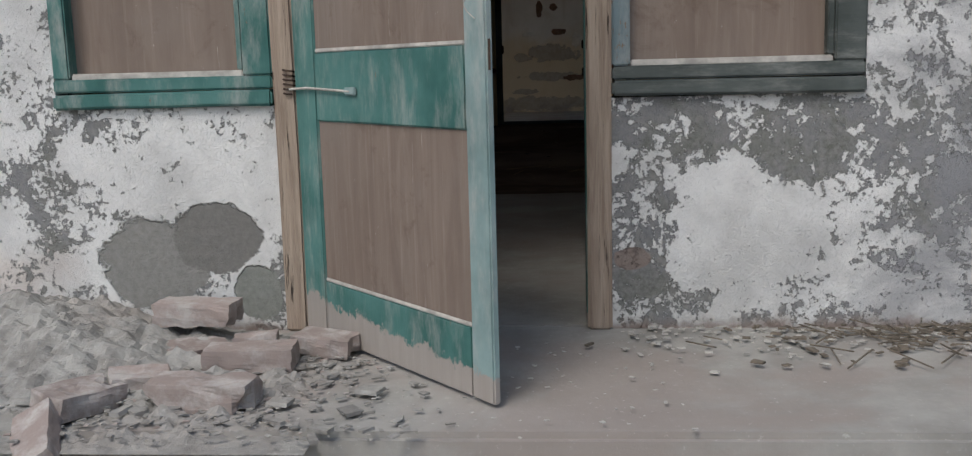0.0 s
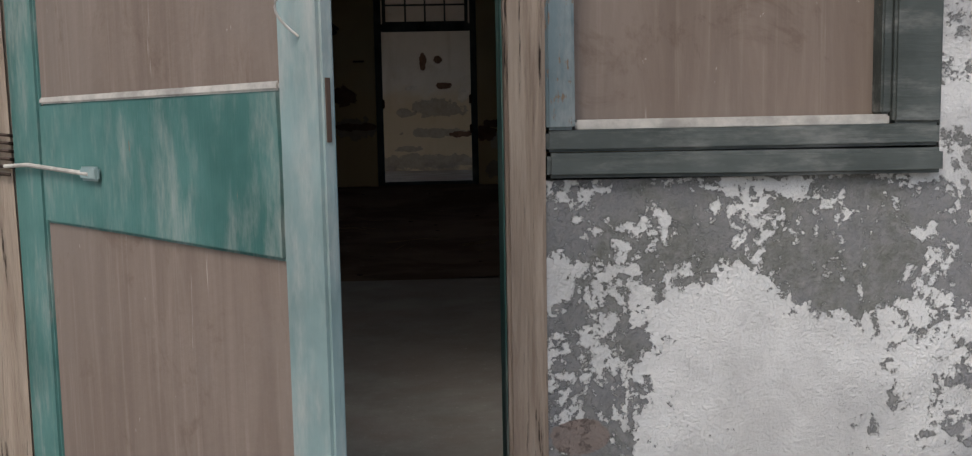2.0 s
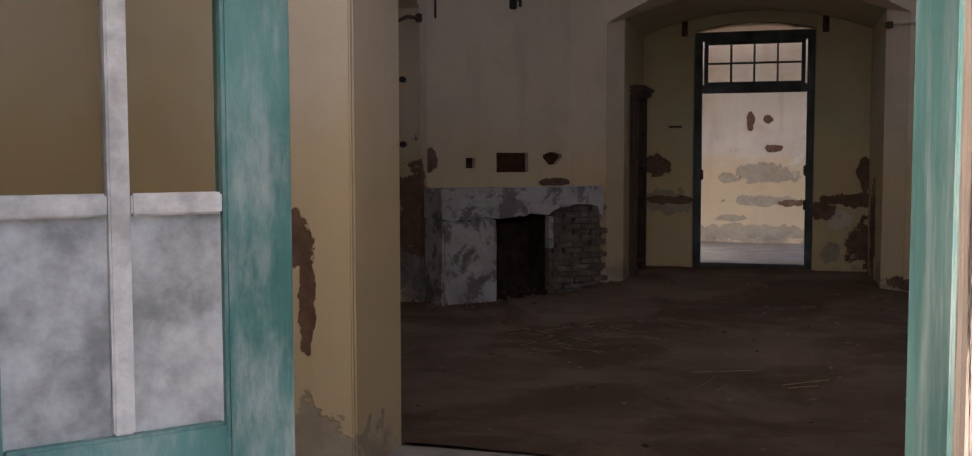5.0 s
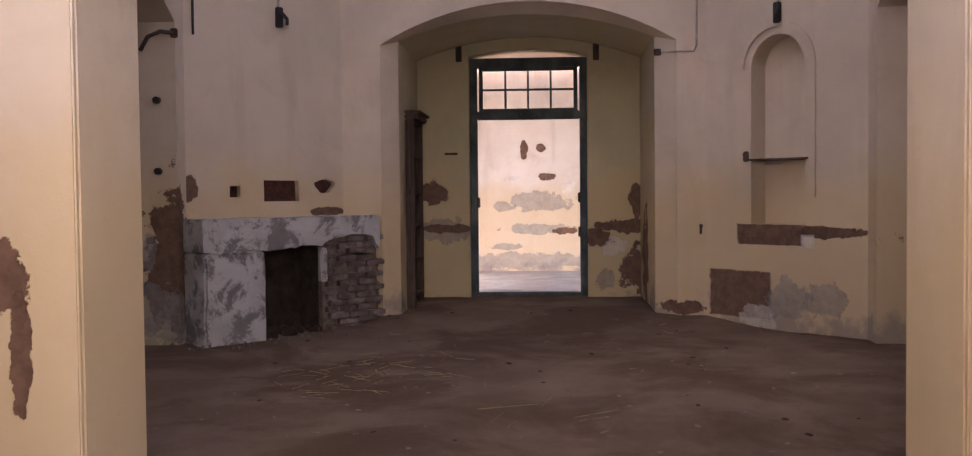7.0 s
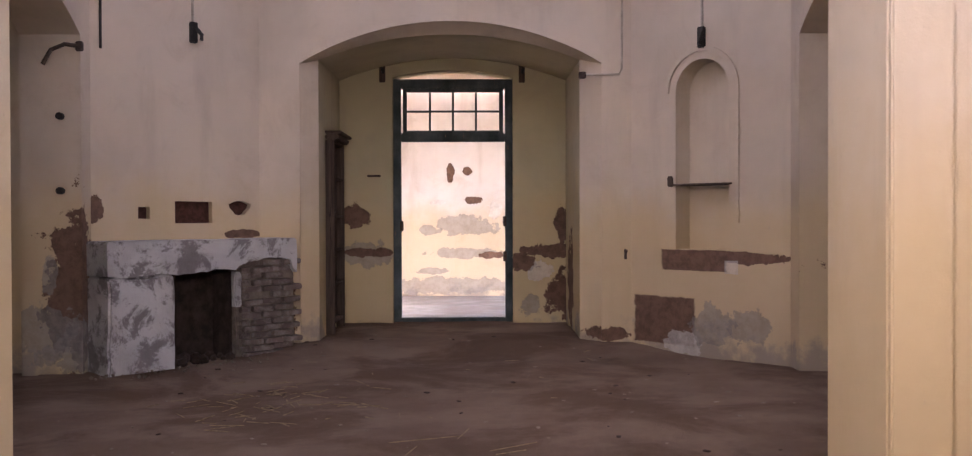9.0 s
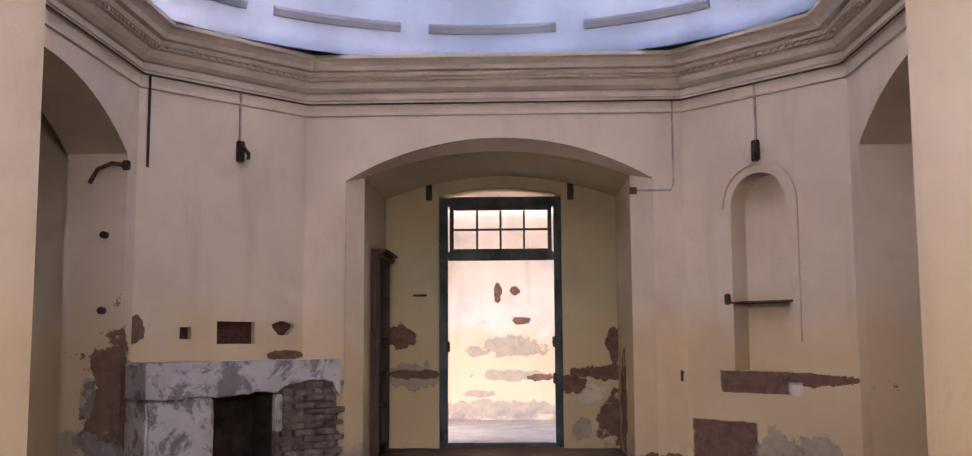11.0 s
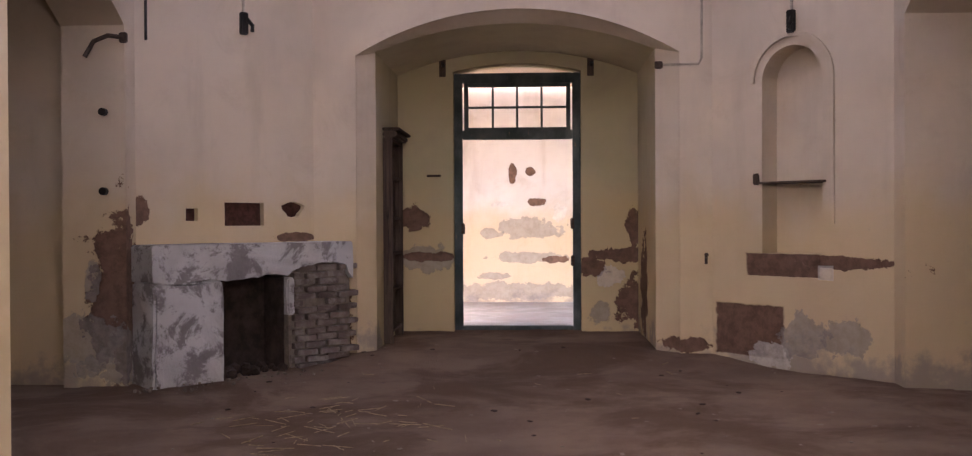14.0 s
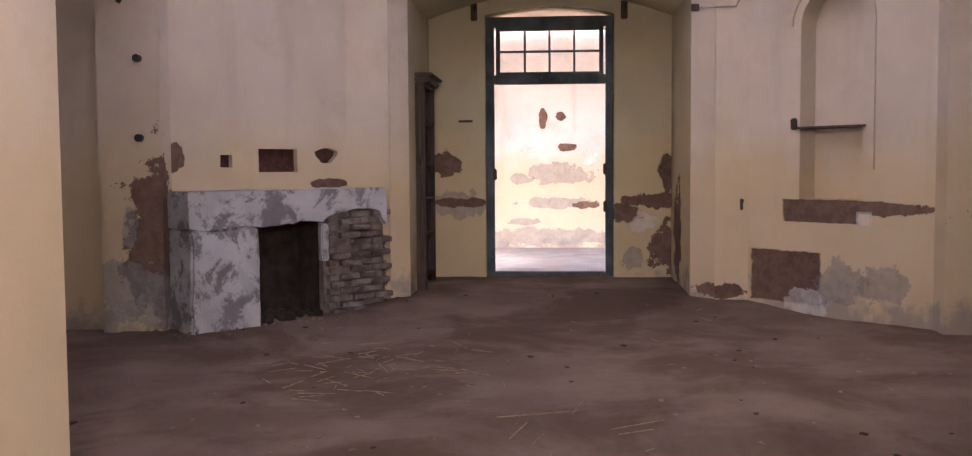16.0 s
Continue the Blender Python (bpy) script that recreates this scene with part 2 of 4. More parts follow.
def plain(name, color, rough=0.7, metal=0.0, vary=0.5, scale=12.0, bump=0.2):
    m = Mat(name, rough, metal)
    n = m.noise(scale, 5, 0.65)
    m.color(m.mix(m.step(n, 0.3, 0.7), color, tuple(v * (1 - vary) for v in color))).bump(n, bump, 0.004)
    return m.m


def brick_mat(name="old_brick", tone=(0.17, 0.125, 0.105), dust=(0.25, 0.215, 0.19)):
    m = Mat(name, 0.92)
    info = m.t.nodes.new("ShaderNodeObjectInfo").outputs["Random"]
    c = m.mix(info, tone, tuple(v * 0.7 for v in tone))
    c = m.mix(m.step(m.noise(8, 6, 0.7), 0.42, 0.66), c, dust)
    m.color(c).bump(m.noise(30, 6, 0.7), 0.7, 0.006)
    return m.m


OUTER = outer_plaster()
CREAM = interior_plaster("cream_limewash")
DOME = plain("blue_white_limewash", (0.37, 0.38, 0.40), 0.9, 0, 0.2, 1.3, 0.15)
CORNICE = plain("cornice_limewash", (0.60, 0.52, 0.41), 0.9, 0, 0.2, 3.0, 0.15)
TEAL = painted_wood("teal_paint", (0.034, 0.108, 0.096), 0.27, dust=0.58, foot=True)
TEAL_DARK = painted_wood("dark_green_paint", (0.036, 0.115, 0.098), 0.27, dust=0.6)
TEAL_OLD = painted_wood("worn_teal_paint", (0.085, 0.12, 0.13), 0.4, dust=0.55)
TEAL_LIGHT = painted_wood("chalky_teal_paint", (0.145, 0.21, 0.205), 0.27, dust=0.75, foot=True)
DARK_PAINT = painted_wood("dark_mossy_paint", (0.034, 0.042, 0.038), 0.24, dust=0.45, vertical=False)
DOOR_DARK = painted_wood("dark_door_paint", (0.035, 0.05, 0.05), 0.3, dust=0.1)
WOOD = bare_wood()
OLD_WOOD = bare_wood("dark_old_wood", (0.11, 0.075, 0.055), (0.05, 0.033, 0.025))
BOARD = hardboard()
DUSTY_WOOD = plain("dusty_ledge", (0.56, 0.53, 0.48), 0.95, 0, 0.45, 14)
FLOOR_IN = earth("earth_floor", (0.138, 0.092, 0.064), (0.19, 0.133, 0.096), (0.080, 0.047, 0.029), 1.4)
PLINTH = earth("dusty_cement", (0.34, 0.33, 0.305), (0.25, 0.24, 0.22), (0.28, 0.24, 0.215), 3.0, 0.008)
GROUND = earth("dry_ground", (0.27, 0.245, 0.215), (0.20, 0.18, 0.155), (0.23, 0.20, 0.17))
RUBBLE = earth("mortar_rubble", (0.345, 0.335, 0.31), (0.20, 0.19, 0.175), (0.29, 0.265, 0.24), 9, 0.03)
BRICK = brick_mat()
BRICK_LOOSE = brick_mat("dusty_brick", (0.31, 0.255, 0.23), (0.40, 0.37, 0.345))
SOOT = plain("sooty_brick", (0.055, 0.035, 0.027), 0.95, 0, 0.6, 8, 0.8)
MORTAR = plain("mud_mortar", (0.23, 0.185, 0.145), 0.95, 0, 0.4, 14, 0.8)
IRON = plain("rusty_iron", (0.10, 0.07, 0.055), 0.75, 0.4, 0.5, 30)
BLACK = plain("dark_bakelite", (0.03, 0.027, 0.025), 0.5, 0, 0.3, 20)
PIPE = plain("painted_conduit", (0.50, 0.44, 0.35), 0.8, 0, 0.4, 9)
HOLE = plain("dark_red_mud", (0.10, 0.04, 0.03), 0.95, 0, 0.5, 20, 0.6)
STRAW = plain("dry_straw", (0.34, 0.25, 0.14), 0.9, 0, 0.6, 30)
TWIG = plain("dry_twigs", (0.19, 0.16, 0.125), 0.95, 0, 0.5, 30)
CHIP = plain("pale_chips", (0.46, 0.44, 0.40), 0.95, 0, 0.4, 30)


# ---- mesh helpers ----
from mathutils import geometry


def obj_from(bm, name, material, parent=None, label="", smooth=False):
    me = bpy.data.meshes.new(name)
    bm.to_mesh(me)
    bm.free()
    if smooth:
        me.polygons.foreach_set("use_smooth", [True] * len(me.polygons))
    me.materials.append(material)
    ob = new(name, me)
    if parent:
        ob.parent = parent
    if label:
        ob["label"] = label
    return ob


def part(name, bm, material, parent, label="", smooth=False):
    return obj_from(bm, name, material, parent, label, smooth)


def thing(name, label, category, group="", m=None, kind=""):
    ob = tagged(new(name), label, category, group, kind)
    if m is not None:
        ob.matrix_world = m
    return ob


def box(x0, y0, z0, x1, y1, z1, bevel=0.0, rough=0.0, seed=0, cuts=0):
    """A block with softened edges; rough shifts its corners a little."""
    bm = bmesh.new()
    bmesh.ops.create_cube(bm, size=1)
    bmesh.ops.scale(bm, vec=(x1 - x0, y1 - y0, z1 - z0), verts=bm.verts)
    bmesh.ops.translate(bm, vec=((x0 + x1) / 2, (y0 + y1) / 2, (z0 + z1) / 2), verts=bm.verts)
    if cuts:
        bmesh.ops.subdivide_edges(bm, edges=bm.edges[:], cuts=cuts, use_grid_fill=True)
    if bevel:
        bmesh.ops.bevel(bm, geom=bm.edges[:] if not cuts else [e for e in bm.edges if e.calc_face_angle(0) > 0.5], offset=bevel, segments=2, affect="EDGES")
    if rough:
        for v in bm.verts:
            v.co += noise.noise_vector(v.co * 9 + Vector((seed * 7.3, seed, 0))) * rough
    return bm


def prism(outer, holes, depth):
    """A slab from a drawing in (u, z), with holes; it reaches from y = 0 to y = depth."""
    loops = [[Vector((u, 0, z)) for u, z in lp] for lp in (outer, *holes)]
    tris = geometry.tessellate_polygon(loops)
    flat = [v for lp in loops for v in lp]
    bm = bmesh.new()
    front = [bm.verts.new(v) for v in flat]
    back = [bm.verts.new(v + Vector((0, depth, 0))) for v in flat]
    for a, b, c in tris:
        bm.faces.new((front[a], front[b], front[c]))
        bm.faces.new((back[c], back[b], back[a]))
    start = 0
    for lp in loops:
        n = len(lp)
        for i in range(n):
            j = (i + 1) % n
            bm.faces.new((front[start + i], front[start + j], back[start + j], back[start + i]))
        start += n
    bmesh.ops.recalc_face_normals(bm, faces=bm.faces[:])
    return bm


def along(a, b):
    """The pose of a wall drawn in (u, z) that runs from a to b with its room side at y = 0 and its body at +y (to the left of a-b)."""
    ang = math.degrees(math.atan2(b[1] - a[1], b[0] - a[0]))
    return pose(a[0], a[1], 0, 0, 0, ang)


def length(a, b):
    return math.hypot(b[0] - a[0], b[1] - a[1])


def arc(u0, z0, u1, z1, rise, n=20):
    """Points of a shallow arch from one springing to the other."""
    pts = []
    half, mid = (u1 - u0) / 2, (u0 + u1) / 2
    r = (half * half + rise * rise) / (2 * rise)
    a0 = math.asin(min(1, half / r))
    for i in range(n + 1):
        a = -a0 + 2 * a0 * i / n
        pts.append((mid + r * math.sin(a), z0 + (z1 - z0) * i / n + r * math.cos(a) - (r - rise)))
    return pts


def tube(points, radius, sides=8):
    bm = bmesh.new()
    rings = []
    pts = [Vector(p) for p in points]
    for i, p in enumerate(pts):
        d = (pts[min(i + 1, len(pts) - 1)] - pts[max(i - 1, 0)]).normalized()
        q = d.to_track_quat("Z", "Y")
        rings.append([bm.verts.new(p + q @ Vector((radius * math.cos(2 * math.pi * k / sides), radius * math.sin(2 * math.pi * k / sides), 0))) for k in range(sides)])
    for r0, r1 in zip(rings, rings[1:]):
        for k in range(sides):
            bm.faces.new((r0[k], r0[(k + 1) % sides], r1[(k + 1) % sides], r1[k]))
    bm.faces.new(rings[0][::-1])
    bm.faces.new(rings[-1])
    return bm


def moved(bm, m):
    bm.transform(m)
    return bm


def structure(name, bm, material, label, category="wall", smooth=False):
    return tagged(obj_from(bm, name, material, smooth=smooth), label, category, kind="structure")


# ---- ground, plinth, floors ----
def hall_floor(x, y):
    """Height of the earth floor, worn lower in the hall than in the alcove and at the entrance."""
    k = min(1, max(0, (10.15 - y) / 0.9)) * min(1, max(0, (y - 3.66) / 0.8))
    p = Vector((x, y, 0))
    return 0.018 * noise.noise(p * 1.3) + 0.008 * noise.noise(p * 6) - 0.004 - 0.075 * k * k * (3 - 2 * k)


bm = bmesh.new()
bmesh.ops.create_grid(bm, x_segments=60, y_segments=60, size=30)
for v in bm.verts:
    v.co = Vector((v.co.x * abs(v.co.x) * 60, v.co.y * abs(v.co.y) * 60 - 4, -0.34 + 0.03 * noise.noise(v.co * 3)))
structure("ground", bm, GROUND, "dry dusty grey-brown ground before the building", "ground")
structure("plinth", box(-6, -1.0, -0.6, 6, 0.05, 0.0, 0.018), PLINTH, "dusty worn cement plinth before the door", "plinth")
structure("floor_vestibule", box(-2.6, 0.06, -0.3, 3.0, 3.66, -0.002), PLINTH, "dusty cement floor of the vestibule", "floor")
bm = bmesh.new()
bmesh.ops.create_grid(bm, x_segments=90, y_segments=110, size=0.5)
for v in bm.verts:
    v.co = Vector((-0.15 + v.co.x * 6.6, 7.85 + v.co.y * 8.3, 0))
    v.co.z = hall_floor(v.co.x, v.co.y)
structure("floor_hall", bm, FLOOR_IN, "beaten brown earth floor with dust and straw", "floor", True)
structure("floor_court", box(-9, 11.99, -0.3, 9, 30, 0.0), PLINTH, "pale dusty floor beyond the far door", "floor")

# ---- outer wall with door and two windows ----
WALL_H = 4.4
DL, DR = -0.785, 0.332  # outer edges of the door frame
# gap above door and windows, added out of view to let sky in
sky_gap = [(-1.5, 2.4), (-1.5, 2.8), (1.1, 2.8), (1.1, 2.4)]
for name, x0, x1, y0, depth in (("wall_front", DL, DR, 0.0, 0.21), ("wall_front_inner", -0.90, 0.46, 0.212, 0.238)):
    bm = prism([(-6, -0.5), (x0, -0.5), (x0, 0.776), (-1.546, 0.776), (-1.546, 2.2), (1.142, 2.2), (1.142, 0.776), (x1, 0.776), (x1, -0.5), (6, -0.5), (6, WALL_H), (-6, WALL_H)], [sky_gap], depth)
    structure(name, moved(bm, pose(0, y0, 0)), OUTER if depth < 0.22 else CREAM, "flaking white limewash over grey cement outer wall")
# slab above the view, added to shade the upper wall and doorway
structure("eave", box(-6, -0.4, 3.0, 6, -0.002, 3.14, 0.01), PLINTH, "plain concrete eave slab, unseen, added over the front wall for shade", "eave")
structure("lining_front_left", box(-2.6, 0.452, 0, -0.91, 0.47, 2.3), CREAM, "cream limewashed inner face of the front wall")
structure("lining_front_right", box(0.47, 0.452, 0, 3.0, 0.47, 2.3), CREAM, "cream limewashed inner face of the front wall")


def door_frame():
    f = thing("door_frame", "weathered bare wooden door frame with green paint inside", "door frame")
    for x0, x1 in ((DL, -0.708), (0.252, DR)):
        part("post", moved(box(x0, -0.02, 0.0, x1, 0.12, 2.2, 0.008, 0.006, x0, 3), Matrix()), WOOD, f)
    part("jamb_lining", box(0.248, 0.02, 0.0, 0.2515, 0.205, 2.2, 0.001), TEAL, f, "teal painted inner lining")
    part("jamb_lining", box(-0.7075, 0.02, 0.0, -0.704, 0.205, 2.2, 0.001), DARK_PAINT, f, "dark worn inner lining")
    part("head", box(DL, -0.02, 2.12, DR, 0.12, 2.2, 0.006), WOOD, f)
    return f


door_frame()


def boarded_window(name, x0, x1, mat_frame, label):
    w = tagged(new(name), label, "window", kind="structure")
    st = 0.06
    part("stile", box(x0 + 0.002, -0.012, 0.878, x0 + st, 0.07, 2.1, 0.006, 0.003, 1, 2), mat_frame[0], w)
    part("stile", box(x1 - 0.10, -0.012, 0.878, x1 - 0.002, 0.07, 2.1, 0.006, 0.003, 2, 2), mat_frame[1], w)
    part("stop", box(x1 - 0.122, 0.0, 0.898, x1 - 0.101, 0.05, 2.1, 0.004), mat_frame[1], w)
    low = part("bottom_rail", box(x0 + 0.002, -0.014, 0.833, x1 - 0.002, 0.07, 0.877, 0.006, 0.003, 3, 3), mat_frame[2], w)
    part("sill", box(x0 + 0.002, -0.028, 0.778, x1 - 0.002, 0.08, 0.830, 0.008, 0.005, 4, 3), mat_frame[2], w)
    part("ledge", box(x0 + st + 0.002, 0.0, 0.874, x1 - 0.103, 0.048, 0.897, 0.004), DUSTY_WOOD, low, "dust lying on the ledge")
    part("top_rail", box(x0 + 0.002, -0.012, 2.02, x1 - 0.002, 0.07, 2.098, 0.006), mat_frame[0], w)
    part("panel", box(x0 + st - 0.01, 0.05, 0.87, x1 - 0.09, 0.056, 2.03), BOARD, w, "brown hardboard panel with dusty runs")
    return w


boarded_window("window_1", 0.333, 1.142, (TEAL_OLD, DARK_PAINT, DARK_PAINT), "window boarded with brown hardboard in a dark mossy frame")
boarded_window("window_2", -1.546, -0.787, (TEAL, TEAL, TEAL), "window boarded with brown hardboard in a teal frame")


def screen_leaf():
    """The outer leaf, drawn along +x from its hinge, standing open."""
    w, th = 1.072, 0.024
    d = thing("screen_door", "open teal wooden door with two brown hardboard panels", "door", m=pose(-0.702, -0.004, 0.012, 0, 0, -48.7))
    hinge_stile = part("stile", box(0.022, -th, 0, 0.165, 0, 2.08, 0.005, 0.003, 1, 3), TEAL, d)
    closing = part("stile", box(w - 0.094, -th, 0, w, 0, 2.08, 0.005, 0.003, 2, 3), TEAL_LIGHT, d, "chalky pale teal closing stile")
    for z0, z1, s in ((0.0, 0.195, 3), (0.715, 0.935, 4), (1.93, 2.08, 5)):
        rail = part("rail", box(0.166, -th + 0.001, z0, w - 0.095, -0.001, z1, 0.005, 0.003, s, 3), TEAL, d)
        lock = rail if s == 4 else (lock if s > 4 else None)
    part("panel", box(0.12, -th / 2 - 0.004, 0.17, w - 0.085, -th / 2 + 0.004, 0.73), BOARD, d, "brown hardboard lower panel")
    part("panel", box(0.12, -th / 2 - 0.004, 0.92, w - 0.085, -th / 2 + 0.004, 1.94), BOARD, d, "brown hardboard upper panel")
    for z in (0.196, 0.936):
        part("ledge", box(0.167, -th + 0.002, z - 0.003, w - 0.096, -th / 2 - 0.005, z + 0.009, 0.003), DUSTY_WOOD, d, "dust on the rail")
    part("bolt_rod", tube([(-0.03, -th - 0.012, 0.815), (0.12, -th - 0.01, 0.822), (0.40, -th - 0.008, 0.812)], 0.004), DUSTY_WOOD, lock, "dusty bolt rod")
    part("bolt_plate", box(0.365, -th - 0.009, 0.802, 0.43, -th + 0.001, 0.826, 0.004, 0.006, 7, 2), TEAL_LIGHT, lock)
    hook = [(w - 0.042 - 0.012 * math.sin(math.pi * i / 12), -th - 0.024 * math.sin(math.pi * i / 12), 1.066 - 0.07 * i / 12) for i in range(13)]
    part("pull_handle", tube(hook, 0.0016), DUSTY_WOOD, closing, "bent wire pull handle")
    part("lock_slot", box(w - 0.004, -0.016, 0.868, w + 0.0012, -0.010, 0.945), OLD_WOOD, closing)
    coil = [(-0.012 + 0.022 * math.cos(i * 0.9), -th - 0.004 - 0.018 * math.sin(i * 0.9), 0.80 + 0.0022 * i) for i in range(40)]
    part("wire_hinge", tube(coil, 0.0035, 6), IRON, hinge_stile, "rusty wire wound round the hinge")
    return d


screen_leaf()


def glazed_leaf():
    """The inner leaf: four lights over a lock rail and a lower panel, standing open."""
    w, th = 0.502, 0.045
    d = thing("glazed_door", "open dusty green inner door with glazed upper part", "door", m=pose(-0.879, 0.397, 0.01, 0, 0, 48.4))
    part("stile", box(0.014, -th, 0, 0.114, 0, 2.1, 0.005, 0.002, 1, 3), TEAL_DARK, d)
    part("stile", box(w - 0.10, -th, 0, w, 0, 2.1, 0.005, 0.002, 2, 3), TEAL_DARK, d)
    for z0, z1 in ((0.0, 0.2), (0.745, 0.905), (1.98, 2.1)):
        rail = part("rail", box(0.115, -th + 0.001, z0, w - 0.101, -0.001, z1, 0.004, 0.002, z0, 2), TEAL_DARK, d)
        lock = rail if z0 == 0.745 else (lock if z0 > 0.745 else None)
    part("muntin", box(0.249, -th + 0.004, 0.906, 0.277, -0.004, 1.979, 0.003), DUSTY_WOOD, d)
    for z in (1.198, 1.52, 1.76):
        for x0, x1 in ((0.115, 0.248), (0.278, w - 0.101)):
            part("muntin", box(x0, -th + 0.005, z, x1, -0.005, z + 0.030, 0.003), DUSTY_WOOD, d)
    for x0, x1 in ((0.112, 0.251), (0.275, w - 0.098)):
        part("pane", box(x0, -0.026, 0.903, x1, -0.020, 1.200), DUST_GLASS, d, "pane blind with grey dust")
        for z0, z1 in ((1.226, 1.522), (1.548, 1.762), (1.788, 1.982)):
            ob = part("pane", box(x0, -0.025, z0, x1, -0.021, z1), GLASS, d, "clear dusty window pane")
            ob.visible_shadow = False
    part("panel", box(0.105, -0.032, 0.19, w - 0.09, -0.014, 0.75), TEAL_DARK, d)
    for x0, z0, x1, z1 in ((0.116, 0.70, w - 0.102, 0.743), (0.116, 0.201, 0.142, 0.699), (w - 0.128, 0.201, w - 0.102, 0.699)):
        part("bead", box(x0, -th + 0.006, z0, x1, -0.033, z1, 0.006), DUSTY_WOOD, d)
    bm = bmesh.new()
    bmesh.ops.create_uvsphere(bm, u_segments=14, v_segments=10, radius=0.02)
    part("knob", moved(bm, pose(w - 0.094, -th - 0.012, 0.818)), IRON, lock, "dark iron knob")
    part("knob_plate", moved(tube([(0, 0, 0), (0, 0, 0.006)], 0.026, 16), pose(w - 0.094, -th + 0.002, 0.818, 90)), IRON, lock)
    return d


m_ = Mat("clear_glass", 0.05)
m_.b.inputs["Transmission Weight"].default_value = 1.0
m_.b.inputs["IOR"].default_value = 1.1
GLASS = m_.color((0.75, 0.75, 0.68)).m
DUST_GLASS = plain("dust_covered_glass", (0.42, 0.41, 0.385), 0.7, 0, 0.6, 9, 0.1)
glazed_leaf()

# ---- vestibule ----
T = (1, 0)
VEST = interior_plaster("vestibule_plaster", [((-1.84, 3.17, 0.97), T, 0.20, 0.17, "mud", False), ((-1.67, 3.17, 0.75), T, 0.045, 0.22, "mud", False),
                                              ((-1.9, 3.17, 0.1), T, 0.5, 0.22, "grey", False)], (0.66, 0.57, 0.45))
JL, JR, NY0, NY1 = -1.46, 1.355, 3.17, 3.67  # opening into the hall
bm = prism([(-2.6, -0.2), (JL, -0.2), (JL, 2.75), *arc(JL, 2.75, JR, 2.75, 0.42)[1:-1], (JR, 2.75), (JR, -0.2), (3.0, -0.2), (3.0, 4.4), (-2.6, 4.4)], [], NY1 - NY0)
structure("wall_hall_near", moved(bm, pose(0, NY0, 0)), VEST, "thick cream limewashed wall with an arched opening")
for x0, x1 in ((JL - 0.19, JL - 0.004), (JR + 0.004, JR + 0.19)):
    structure("trim_opening", box(x0, NY0 - 0.03, 0, x1, NY0 - 0.002, 2.75, 0.006), VEST, "raised plaster band beside the opening", "trim")
structure("wall_vestibule_left", box(-2.8, 0.46, -0.2, -2.602, NY1, 4.4), CREAM, "cream limewashed vestibule wall")
structure("wall_vestibule_right", box(3.002, 0.46, -0.2, 3.2, NY1, 4.4), CREAM, "cream limewashed vestibule wall")
structure("ceiling_vestibule", box(-2.6, 0.46, 4.0, 3.0, NY0 - 0.002, 4.15), CREAM, "plain limewashed vestibule ceiling", "ceiling")

# ---- the eight-sided hall ----
PA, PB, PC, PD = (-1.95, 10.0), (1.64, 10.0), (2.8, 8.75), (2.8, 5.0)
PE, PF, PG, PH = (1.64, 3.68), (-1.95, 3.68), (-3.1, 5.0), (-3.1, 8.75)
TH = 0.5
AX0, AX1 = -1.41, 1.16  # far alcove
DIAG_L = ((PA[0] - PH[0]) / length(PH, PA), (PA[1] - PH[1]) / length(PH, PA))
DIAG_R = ((PC[0] - PB[0]) / length(PB, PC), (PC[1] - PB[1]) / length(PB, PC))


def on(a, tan, s, z, off=0.0):
    """A place s metres along a wall from a, off metres out into the hall."""
    return (a[0] + tan[0] * s + tan[1] * off, a[1] + tan[1] * s - tan[0] * off, z)


FAR_M = interior_plaster("far_wall_plaster", [((-1.75, 10, 0.35), T, 0.16, 0.4, "mud", False), ((1.42, 10, 0.06), T, 0.25, 0.07, "mud", False)])
BACK_M = interior_plaster("alcove_plaster", [((-1.15, 11.75, 0.78), T, 0.34, 0.14, "grey", False), ((-1.1, 11.75, 0.80), T, 0.30, 0.05, "mud", False), ((-1.22, 11.75, 1.21), T, 0.15, 0.13, "mud", False),
                                             ((0.98, 11.75, 0.81), T, 0.34, 0.075, "mud", False), ((1.13, 11.75, 1.12), T, 0.09, 0.19, "mud", False), ((0.66, 11.75, 0.66), T, 0.16, 0.10, "mud", False),
                                             ((1.12, 11.75, 0.30), T, 0.17, 0.27, "mud", False), ((0.76, 11.75, 0.18), T, 0.11, 0.12, "grey", False),
                                             ((0.86, 11.75, 0.58), T, 0.14, 0.12, "lime", False)], (0.52, 0.46, 0.29), damp=0.45)
ALCOVE_M = interior_plaster("alcove_side_plaster", [((AX1, 11.2, 0.5), (0, 1), 0.3, 0.5, "mud", False)], (0.55, 0.48, 0.33))
LEFT_D = interior_plaster("fireplace_wall_plaster", [(on(PH, DIAG_L, 1.49, 1.05), DIAG_L, 0.22, 0.04, "mud", False), (on(PH, DIAG_L, 0.03, 1.28), DIAG_L, 0.08, 0.12, "mud", False)])
